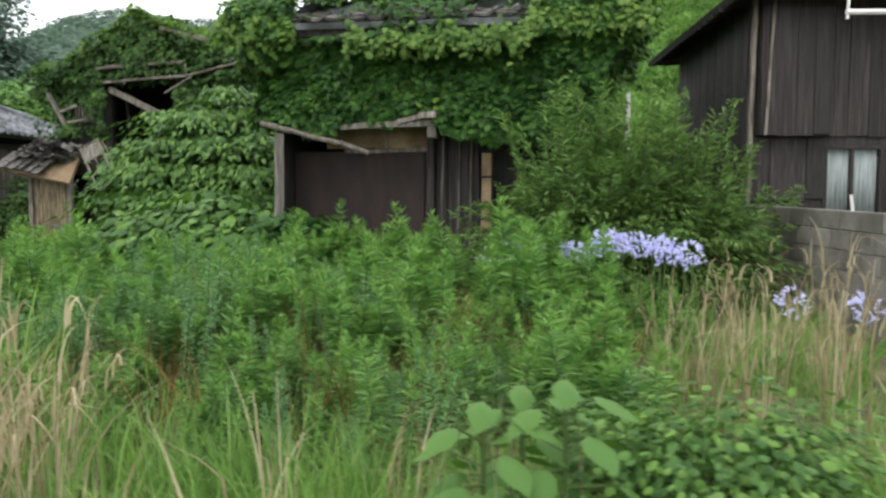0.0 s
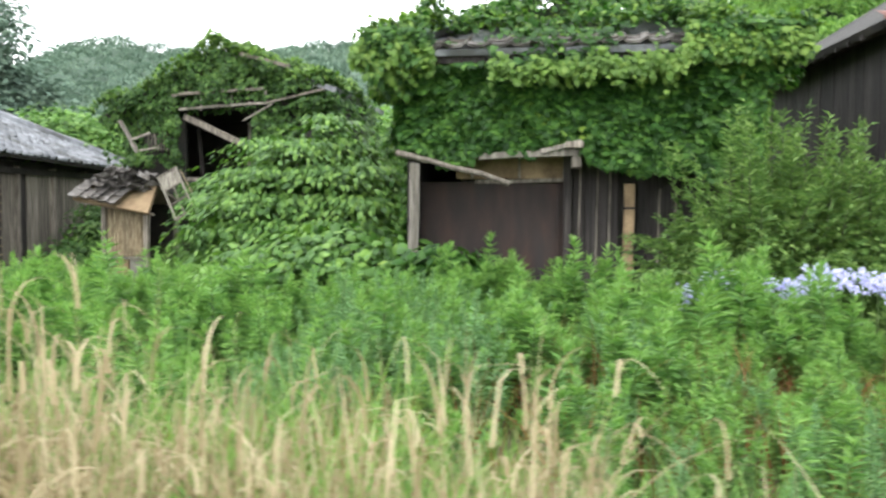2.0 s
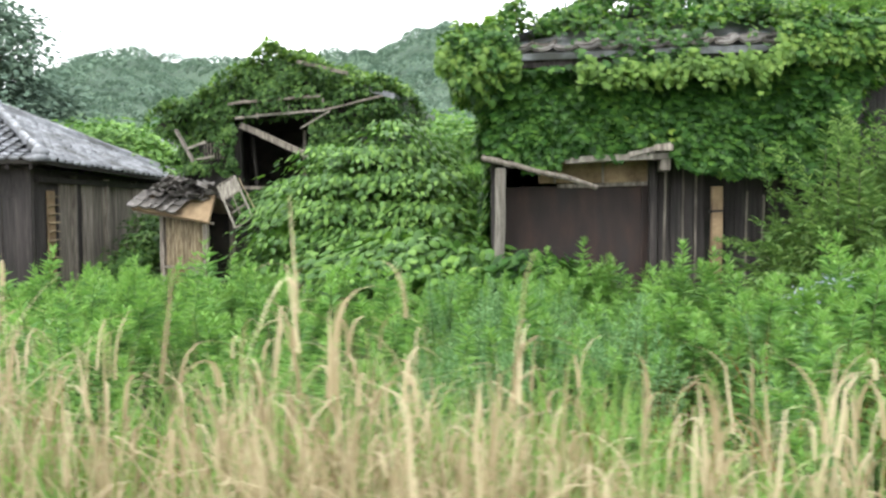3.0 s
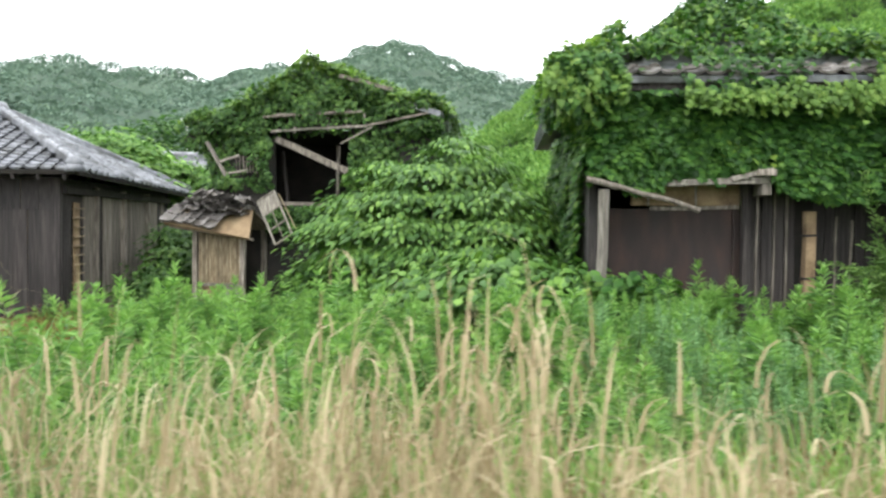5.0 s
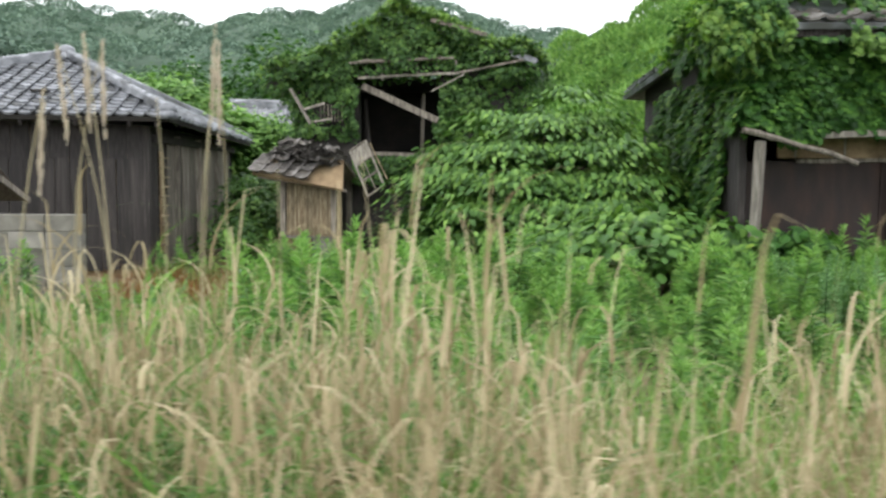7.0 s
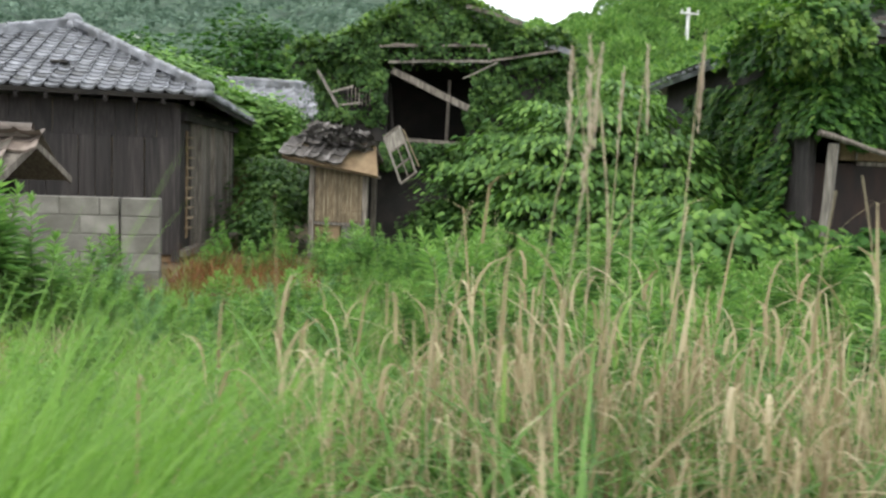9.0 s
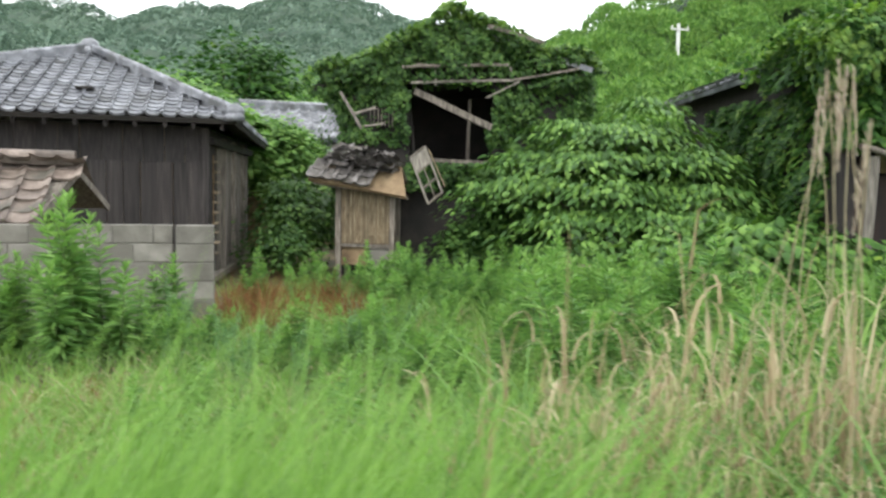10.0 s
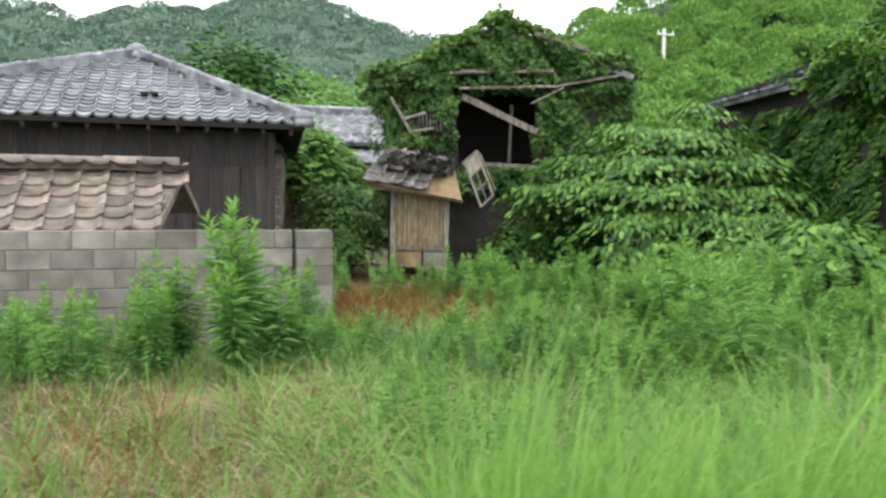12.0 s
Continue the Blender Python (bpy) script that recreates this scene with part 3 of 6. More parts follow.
    # the lifted tile that leaves a hole
    q = sw + Vector((wid * 0.655, 0, 0)) + up_s * 0.3
    box("slipped_tile", q + Vector((-0.13, -0.1, 0.06)), q + Vector((0.13, 0.12, 0.1)), M_DARK, h, "dark slipped roof tile")
    return h


hipped_house()


# ---- block wall, pier and low tiled shed ----
def block_mesh(l, h, d):
    bm = bmesh.new()
    box_bm(bm, (0, 0, 0), (l, d, h), 0.006)
    me = bpy.data.meshes.new("block")
    bm.to_mesh(me)
    bm.free()
    me.materials.append(M_BLOCK)
    return me


def block_wall(name, label, a, turn, length, courses, pier=False):
    w = base(name, label, "wall", at=(*a, 0), turn=turn, kind="structure")
    full, half = block_mesh(0.39, 0.19, 0.12), block_mesh(0.19, 0.19, 0.12)
    rnd = random.Random(5)
    box("mortar_core", (0.012, 0.012, 0.0), (length - 0.012, 0.108, 0.2 * courses - 0.014), M_BLOCK, w, bevel=0.0)
    for c in range(courses):
        x = 0.0
        first = c % 2
        while x < length - 0.1:
            me = half if (first and x == 0) or length - x < 0.35 else full
            first = 0 if x == 0 and me is half else first
            o = new("block", me)
            o.parent = w
            o.matrix_local = pose(x + 0.005, rnd.uniform(-0.002, 0.002), c * 0.2 - 0.0, 0, 0, rnd.uniform(-0.2, 0.2))
            x += 0.2 if me is half else 0.4
    return w


block_wall("wall_1", "weathered grey concrete block wall with recessed joints", (-17.3, 11.3), 0, 6.8, 6)
pier = base("wall_pier", "grey concrete block pier at the end of the wall", "pier", at=(-10.47, 11.22, 0), kind="structure")
pm = block_mesh(0.39, 0.19, 0.2)
box("mortar_core", (0.012, 0.012, 0), (0.378, 0.188, 1.185), M_BLOCK, pier, bevel=0.0)
for c in range(6):
    o = new("block", pm)
    o.parent = pier
    o.matrix_local = pose(0, 0, c * 0.2, 0, 0, 0.4 * (-1) ** c)
block_wall("wall_2", "weathered grey concrete block boundary wall beside the dark house", (4.1, 3.2), 90, 7.6, 6)


def low_shed():
    s = base("tiled_shed", "low lean shed under a brown tile roof behind the block wall", "shed", at=(-14, 12.6, 0))
    x0, x1 = -3.0, 2.34
    slab("roof_deck", ((x0, -1.12, 1.17), (x1 - 0.3, -1.12, 1.17), (x1, 0, 1.78), (x0, 0, 1.78)), 0.05, M_GREYBOARD, s)
    slab("roof_deck", ((x0, 0, 1.78), (x1 - 0.0, 0, 1.78), (x1 + 0.2, 0.9, 1.34), (x0, 0.9, 1.34)), 0.05, M_GREYBOARD, s)
    me = tile_mesh("shed_tile", 0.31, 0.3, 0.045, 0.032, M_BROWNTILE)
    up = Vector((0, 1.12, 0.61))
    lay_tiles(s, me, (x0, -1.15, 1.155), (1, 0, 0), up, x1 - x0, up.length, lambda a, b: a < x1 - x0 - 0.3 + 0.27 * b, 0.285, 0.24, 0.01, jitter=0.014, seed=21)
    lay_tiles(s, me, (x1 + 0.1, 0.92, 1.33), (-1, 0, 0), (0, -0.92, 0.45), 5, 1.02, lambda a, b: True, 0.285, 0.24, singly=False, seed=22)
    ridge_caps(s, (x0, 0, 1.85), (x1 - 0.02, 0, 1.85), 0.1, M_BROWNTILE, "ridge_tile", step=0.4, base_h=0.05)
    beam("barge_board", (x1 - 0.26, -1.16, 1.12), (x1 + 0.02, 0.0, 1.74), 0.035, 0.09, M_GREYBOARD, s)
    beam("barge_board", (x1 + 0.02, 0.0, 1.74), (x1 + 0.22, 0.92, 1.3), 0.035, 0.08, M_GREYBOARD, s)
    for x in (x0 + 0.1, -0.5, x1 - 0.42):
        for y, z in ((-0.95, 1.2), (0.8, 1.3)):
            beam("post", (x, y, 0), (x, y, z), 0.09, 0.09, M_GREYBOARD, s, seed=int(x * 10))
    box("back_wall", (x0, 0.72, 0), (x1 - 0.4, 0.76, 1.3), M_BOARD, s)
    return s


low_shed()


# ---- ivy-covered barn ----
def barn():
    h = base("ivy_barn", "old plank barn smothered in ivy under a sagging tile roof", "barn", at=(-2.25, 11.05, 0), turn=-9.0)
    W, D, T = 4.35, 5.6, 3.45
    # walls
    box("side_wall", (0, 0.05, 0), (0.1, D, T), M_BOARD, h)
    box("side_wall", (W - 0.1, 0.05, 0), (W, D, T), M_BOARD, h)
    box("back_wall", (0.1, D - 0.1, 0), (W - 0.1, D, T), M_BOARD, h)
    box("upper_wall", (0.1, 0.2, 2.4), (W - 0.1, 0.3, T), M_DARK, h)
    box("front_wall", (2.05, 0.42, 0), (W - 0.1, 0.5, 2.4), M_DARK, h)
    # rusty sheet door, set back under the lintel
    bm = bmesh.new()
    n = 9
    row = [[bm.verts.new((0.12 + 1.93 * i / n, 0.44 + (0.003 if i % 2 else 0.0), z)) for i in range(n + 1)] for z in (0.0, 1.9)]
    for i in range(n):
        bm.faces.new((row[0][i], row[0][i + 1], row[1][i + 1], row[1][i]))
    door = part("door", bm, M_RUST, h, "wide dark brown rusted sheet-iron door")
    m = door.modifiers.new("thickness", "SOLIDIFY")
    m.thickness = 0.012
    beam("door_rail", (0.85, 0.4, 1.9), (2.0, 0.4, 1.92), 0.035, 0.05, M_GREYBOARD, h)
    box("transom", (0.6, 0.38, 1.94), (2.03, 0.43, 2.3), M_MUD, h, "bare ochre clay panel over the door")
    for x in (0.8, 1.42, 2.0):
        box("transom_stud", (x, 0.355, 1.94), (x + 0.03, 0.378, 2.3), M_GREYBOARD, h)
    beam("door_jamb", (2.06, 0.33, 0), (2.06, 0.33, 2.5), 0.1, 0.12, M_BOARD, h)
    beam("door_edge", (1.93, 0.415, 0), (1.94, 0.415, 1.88), 0.03, 0.03, M_RUST, h)
    # planks right of the door
    boards(h, (2.14, 0.4), (2.72, 0.4), 0.05, 2.35, 0.145, M_BOARD, name="plank", seed=31)
    beam("gate_post", (2.8, 0.2, 0), (2.84, 0.2, 1.86), 0.14, 0.13, M_MUD, h, "yellowed upright timber post")
    for z in (0.75, 1.0, 1.55):
        beam("post_band", (2.74, 0.2, z), (2.91, 0.2, z), 0.15, 0.03, M_DARK, h)
    boards(h, (2.95, 0.38), (W - 0.1, 0.38), 0.05, 2.0, 0.13, M_BOARD, name="plank", seed=33, missing=0.12, wobble=0.08)
    for i, (x, z0, z1) in enumerate(((2.2, 0.4, 2.2), (2.42, 0.3, 2.3), (2.58, 0.5, 2.1), (3.2, 0.6, 1.8), (3.4, 0.7, 1.75))):
        beam("batten", (x, 0.35, z0), (x + 0.03, 0.35, z1), 0.035, 0.025, M_GREYBOARD, h, seed=i)
    # porch: leaning post, fallen pole and lintel
    beam("porch_post", (0.1, -0.2, 0.0), (0.15, -0.26, 2.12), 0.1, 0.1, M_PALEWOOD, h, "grey weathered porch post")
    beam("porch_pole", (-0.08, -0.3, 2.24), (0.32, -0.3, 2.15), 0.1, 0.08, M_GREYBOARD, h, sides=8, rough=0.012)
    beam("porch_pole", (0.26, -0.31, 2.17), (1.34, -0.2, 1.87), 0.07, 0.065, M_GREYBOARD, h, sides=8, rough=0.014)
    beam("lintel", (0.95, -0.16, 2.2), (2.2, -0.18, 2.24), 0.07, 0.08, M_PALEWOOD, h)
    beam("lintel_end", (1.72, -0.2, 2.25), (2.22, -0.26, 2.36), 0.06, 0.06, M_PALEWOOD, h)
    box("lintel_block", (2.02, -0.32, 2.285), (2.24, 0.1, 2.365), M_GREYBOARD, h)
    box("bracket", (2.1, -0.2, 2.05), (2.22, 0.14, 2.2), M_GREYBOARD, h)
    # hipped roof
    e = 0.35
    a, b, c, d = Vector((-e, -e, 3.5)), Vector((W + e, -e, 3.5)), Vector((W + e, D + e, 3.3)), Vector((-e, D + e, 3.32))
    p, q = Vector((W / 2 + 0.1, 2.0, 4.5)), Vector((W / 2 + 0.1, 3.4, 4.45))
    for pts in ((a, b, p), (b, c, q, p), (c, d, q), (d, a, p, q)):
        slab("roof_deck", pts, 0.08, M_TILE, h)
    me = tile_mesh("roof_tile", 0.29, 0.3, 0.04, 0.034, M_TILE)
    old = tile_mesh("roof_tile", 0.29, 0.3, 0.04, 0.034, M_OLDTILE)
    lay_tiles(h, old, a + Vector((0.1, 0, 0.0)), (1, 0, 0), (0, 2.35, 1.0), W + 2 * e - 0.2, 0.4, lambda u, v: True, 0.27, 0.235, 0.05, jitter=0.014, seed=41)
    upw = Vector((p.x - a.x, 0, 1.05))
    lay_tiles(h, me, d, (a - d), upw, (a - d).length, upw.length * 0.95, lambda u, v: 1.6 * v / upw.length + 0.1 < u < 6.1 - 1.9 * v / upw.length, 0.27, 0.235, 0.03, jitter=0.014, seed=42)
    ridge_caps(h, p + Vector((0, 0, 0.05)), q + Vector((0, 0, 0.05)), 0.09, M_TILE)
    beam("eave_board", (-0.1, -0.24, 3.4), (W + 0.2, -0.24, 3.38), 0.04, 0.1, M_BOARD, h)
    for i in range(14):
        x = 0.1 + i * (W - 0.2) / 13
        beam("rafter", (x, -0.28, 3.4), (x, 0.2, 3.62), 0.05, 0.07, M_BOARD, h, seed=i)
    return h


BARN = barn()
BM = np.array(pose(-2.25, 11.05, 0, 0, 0, -9.0))


def barn_space(p):
    return p @ BM[:3, :3].T + BM[:3, 3]


def leaf_coat(places, outward, size, droop=0.55, wild=0.5, tv=IVY_V, tf=IVY_F, tilt=0.6):
    """Leaves that hang shingled over a surface: tip down, upper side outward."""
    n = len(places)
    tip = np.array([0, 0, -1.3]) * droop + outward * 0.5 * tilt + RNG.normal(size=(n, 3)) * wild * 0.5
    face = outward + np.array([0, 0, 1.0]) * tilt + RNG.normal(size=(n, 3)) * wild * 0.42
    return many(tv, tf, frames_of(tip, face, size), places)


def clumpy(a, b, s, seed=0.0):
    return np.sin(a * s + seed) * np.cos(b * s * 1.2 - seed) + 0.5 * np.sin(a * s * 2.3 + b * s * 1.9 + seed * 2)


def barn_ivy():
    ivy = base("ivy", "dense green ivy hanging over the barn and its roof", "ivy", at=(0, 0, 0))
    out, top = [], []
    # front
    n = 30000
    u, z = RNG.uniform(-0.45, 4.85, n), RNG.uniform(0.9, 3.75, n)
    low = np.interp(u, [-0.45, 0.0, 0.14, 0.3, 0.6, 0.95, 1.3, 2.2, 2.35, 2.6, 3.3, 4.2, 4.85], [2.2, 2.25, 2.25, 2.2, 2.08, 2.2, 2.25, 2.34, 2.15, 2.05, 1.98, 1.95, 1.8]) + 0.05 * clumpy(u, z, 7)
    gap = np.clip(np.sin(u * 2.1 + 0.4) * 1.5 + 1.2, 0, 1)
    bare = (z > 3.35) & (u > 0.35) & (u < 3.45) & (RNG.random(n) < 0.7 + 0.28 * gap)
    keep = (z > low) & ~bare & (u > np.interp(z, [0.9, 2.2, 3.0, 3.3, 3.5], [-0.1, -0.02, -0.1, -0.3, -0.45])) & (u < np.interp(z, [1.5, 3.0, 3.4], [4.25, 4.35, 4.85]))
    u, z = u[keep], z[keep]
    bulge = 0.045 * clumpy(u, z, 2.6, 1.0) + 0.05 * clumpy(u, z, 9.5)
    lip = np.where(z > 3.3, 0.16, 0.0) + np.where((u < 0.3) & (z > 3.0), 0.2, 0.0) + np.where(u > 3.6, 0.12, 0)
    v = -0.12 - bulge - lip + RNG.uniform(-0.09, 0.07, len(u))
    p = np.stack([u, v, z], 1)
    nr = np.tile([0.0, -1.0, 0.15], (len(u), 1))
    out.append(leaf_coat(barn_space(p), nr @ BM[:3, :3].T, RNG.uniform(0.07, 0.125, len(u)), 0.6, 0.5, tilt=1.5))
    # sides
    for side, count in ((-1, 12000), (1, 3000)):
        v, z = RNG.uniform(-0.35, 4.6, count), RNG.uniform(0.5, 3.7, count)
        keep = ((side > 0) | (v < 1.7) | (z < 3.1)) & (z > 0.6 + 0.3 * clumpy(v, z, 2)) & ((side > 0) | (z > 2.25) | (v > 0.45)) & (v < (4.4 if side < 0 else 4.6) + 0.5 * clumpy(v, z, 3))
        v, z = v[keep], z[keep]
        x = (-0.03 if side < 0 else 4.42) + side * (0.1 * clumpy(v, z, 3, 2) + np.where(z > 3.1, 0.3, 0.0) + RNG.uniform(0, 0.1, len(v)))
        nr = np.tile([side * 1.0, -0.1, 0.25], (len(v), 1))
        p, young = barn_space(np.stack([x, v, z], 1)), RNG.random(len(v)) < 0.22
        for dst, k in ((top, young), (out, ~young)):
            dst.append(leaf_coat(p[k], nr[k] @ BM[:3, :3].T, RNG.uniform(0.06, 0.125, k.sum()), 0.6, 0.6, tilt=1.3))
    # roof slopes
    n = 30000
    u, v = RNG.uniform(-0.6, 4.95, n), RNG.uniform(-0.5, 5.3, n)
    du, dv = np.minimum(u + 0.35, 4.7 - u), np.minimum(v + 0.35, 5.55 - v)
    z = 3.48 + np.interp(np.minimum(du, dv * 1.1 + 0.15), [-0.3, 0.0, 0.9, 2.5], [-0.16, 0.0, 0.36, 1.55])
    front = dv < du
    bare = ((v < 0.04) & (u > 0.35) & (u < 3.45) & (RNG.random(n) < 0.95)) | ((u < 1.9) & (v > 2.1 + 0.4 * np.sin(u * 5)) & (RNG.random(n) < 0.97))
    keep = ~bare
    u, v, z, front = u[keep], v[keep], z[keep], front[keep]
    lump = 0.12 + 0.15 * clumpy(u, v, 2.6, 3.0) + RNG.uniform(-0.08, 0.14, len(u)) + np.where((u < 0.5) & (v < 0.7), 0.16, 0) + np.where((u > 3.6) & (v < 0.8), 0.12, 0)
    p = barn_space(np.stack([u, v, z + lump], 1))
    nr = np.where(front[:, None], np.array([0.0, -0.7, 0.9]), np.array([0.0, 0.0, 1.0]))
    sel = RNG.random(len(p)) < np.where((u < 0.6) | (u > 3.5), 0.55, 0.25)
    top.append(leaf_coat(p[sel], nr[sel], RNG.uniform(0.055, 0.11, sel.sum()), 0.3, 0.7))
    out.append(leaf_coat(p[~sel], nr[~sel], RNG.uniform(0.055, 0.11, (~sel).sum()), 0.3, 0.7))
    # fresh shoots in the paler sunlit colour along the lip of the eave and at the corners
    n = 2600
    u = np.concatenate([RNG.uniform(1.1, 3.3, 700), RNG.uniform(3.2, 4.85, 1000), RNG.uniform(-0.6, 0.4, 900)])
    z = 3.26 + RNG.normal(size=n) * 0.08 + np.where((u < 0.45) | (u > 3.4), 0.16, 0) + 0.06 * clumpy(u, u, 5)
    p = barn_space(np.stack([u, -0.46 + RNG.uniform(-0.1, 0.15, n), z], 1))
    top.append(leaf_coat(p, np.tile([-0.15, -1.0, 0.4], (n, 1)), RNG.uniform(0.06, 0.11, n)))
    # swelling cushion at the corner of the roof
    n = 3200
    d = RNG.normal(size=(n, 3))
    d /= np.linalg.norm(d, axis=1, keepdims=True)
    p = np.array([-0.12, 0.05, 3.42]) + d * np.array([0.42, 0.7, 0.5]) * RNG.uniform(0.8, 1.08, (n, 1)) * (1 + 0.12 * clumpy(d[:, 0], d[:, 2], 6))[:, None]
    sel = RNG.random(n) < 0.5
    for dst, k in ((top, sel), (out, ~sel)):
        dst.append(leaf_coat(barn_space(p[k]), d[k] @ BM[:3, :3].T, RNG.uniform(0.06, 0.115, k.sum()), 0.5, 0.6))
    tagged(soup("leaves", *joined(out), M_IVY, ivy), kind="stuff")
    tagged(soup("sunlit_leaves", *joined(top), M_IVYTOP, ivy, "paler fresh ivy leaves"), kind="stuff")
    return ivy


barn_ivy()


# ---- collapsed house under vines ----
RUIN_PIVOT = pose(-4.4, 16.2, 0, 0, 0, -12.0) @ pose(4.4, -16.2, 0)


def ruin():
    h = base("ruined_house", "half-collapsed house with an open gable and bare laths", "house", at=(RUIN_PIVOT @ Vector((-6.1, 16.4, 0)))[:], turn=-12.0)
    o = Vector((-6.1, 16.4, 0))
    L = lambda x, y, z: Vector((x, y, z)) - o
    # walls round a room whose darkness is put into their near-black colour
    def wall(name, a, b, z0, z1, m):
        a, b = Vector(a), Vector(b)
        d = (b - a).normalized()
        inn = Vector((-d.y, d.x)) * 0.1
        slab(name, [(a.x, a.y, z1), (b.x, b.y, z1), (b.x + inn.x, b.y + inn.y, z1), (a.x + inn.x, a.y + inn.y, z1)], z1 - z0, m, h)
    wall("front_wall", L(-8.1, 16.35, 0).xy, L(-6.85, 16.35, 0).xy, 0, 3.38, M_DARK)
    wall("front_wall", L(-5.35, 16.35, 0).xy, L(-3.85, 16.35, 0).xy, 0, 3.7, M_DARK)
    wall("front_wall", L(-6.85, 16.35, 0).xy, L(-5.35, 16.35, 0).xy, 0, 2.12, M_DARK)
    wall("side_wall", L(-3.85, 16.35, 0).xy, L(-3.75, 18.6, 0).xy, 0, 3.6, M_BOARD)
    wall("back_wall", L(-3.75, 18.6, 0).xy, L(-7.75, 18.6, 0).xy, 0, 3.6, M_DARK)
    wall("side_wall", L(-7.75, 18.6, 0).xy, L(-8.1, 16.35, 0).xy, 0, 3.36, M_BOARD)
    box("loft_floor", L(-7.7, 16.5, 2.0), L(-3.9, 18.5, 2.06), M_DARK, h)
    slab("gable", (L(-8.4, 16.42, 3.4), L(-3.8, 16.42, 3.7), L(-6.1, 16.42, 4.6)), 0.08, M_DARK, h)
    # added near-black sheet that closes the bright gap under the roof
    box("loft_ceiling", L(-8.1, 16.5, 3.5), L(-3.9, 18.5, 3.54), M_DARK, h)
    # roof: two slopes over a ridge that runs back
    r0, r1 = L(-6.1, 16.3, 4.65), L(-5.6, 18.7, 4.55)
    slab("roof_deck", (L(-8.6, 16.2, 3.4), r0, r1, L(-7.8, 18.7, 3.4)), 0.1, M_DARK, h).data.flip_normals()
    slab("roof_deck", (r0, L(-3.6, 16.0, 3.82), L(-3.4, 18.7, 3.7), r1), 0.1, M_TILE, h).data.flip_normals()
    beam("gable_rafter", L(-5.5, 15.98, 4.5), L(-4.5, 15.95, 4.22), 0.05, 0.07, M_GREYBOARD, h)
    # bare batten frame across the opening
    beam("batten", L(-6.84, 16.1, 3.5), L(-5.0, 16.08, 3.58), 0.045, 0.045, M_PALEWOOD, h, rough=0.01)
    beam("batten", L(-5.0, 16.1, 3.58), L(-3.85, 16.02, 3.8), 0.035, 0.04, M_GREYBOARD, h, rough=0.01)
    beam("batten", L(-7.0, 16.12, 3.78), L(-5.1, 16.1, 3.85), 0.045, 0.045, M_PALEWOOD, h, rough=0.01)
    slab("eave_remnant", (L(-6.95, 16.0, 3.77), L(-5.2, 16.0, 3.84), L(-5.4, 16.3, 3.95), L(-6.6, 16.3, 3.9)), 0.03, M_GREYBOARD, h)
    for i, x in enumerate((-6.4, -5.75, -5.4, -5.05)):
        beam("strut", L(x, 16.14, 3.46 + 0.04 * i), L(x - 0.01, 16.14, 3.76 + 0.02 * i), 0.035, 0.035, M_PALEWOOD, h, seed=i)
    beam("strut", L(-5.5, 16.1, 3.25), L(-4.9, 16.08, 3.56), 0.035, 0.03, M_PALEWOOD, h)
    beam("fallen_beam", L(-6.78, 16.2, 3.36), L(-5.38, 16.15, 2.74), 0.06, 0.12, M_GREYBOARD, h, "fallen weathered beam", 0.008)
    beam("inner_post", L(-6.75, 16.9, 2.06), L(-6.85, 16.9, 3.2), 0.06, 0.06, M_BOARD, h)
    beam("inner_post", L(-5.75, 16.9, 2.06), L(-5.72, 16.9, 3.3), 0.06, 0.06, M_GREYBOARD, h)
    beam("opening_sill", L(-6.75, 16.24, 2.14), L(-5.35, 16.24, 2.1), 0.08, 0.07, M_GREYBOARD, h)
    beam("hanging_slat", L(-8.08, 16.06, 3.3), L(-7.7, 16.04, 2.66), 0.1, 0.05, M_PALEWOOD, h)
    beam("hanging_slat", L(-7.86, 16.06, 2.92), L(-7.45, 16.06, 3.04), 0.05, 0.04, M_PALEWOOD, h)
    beam("hanging_slat", L(-7.68, 16.06, 2.7), L(-7.3, 16.06, 2.76), 0.035, 0.03, M_PALEWOOD, h)
    for i in range(7):
        x = -7.55 + i * 0.065
        beam("lath", L(x, 16.2, 2.72), L(x, 16.2, 3.04), 0.022, 0.02, M_GREYBOARD, h, seed=i)
    return h


ruin()


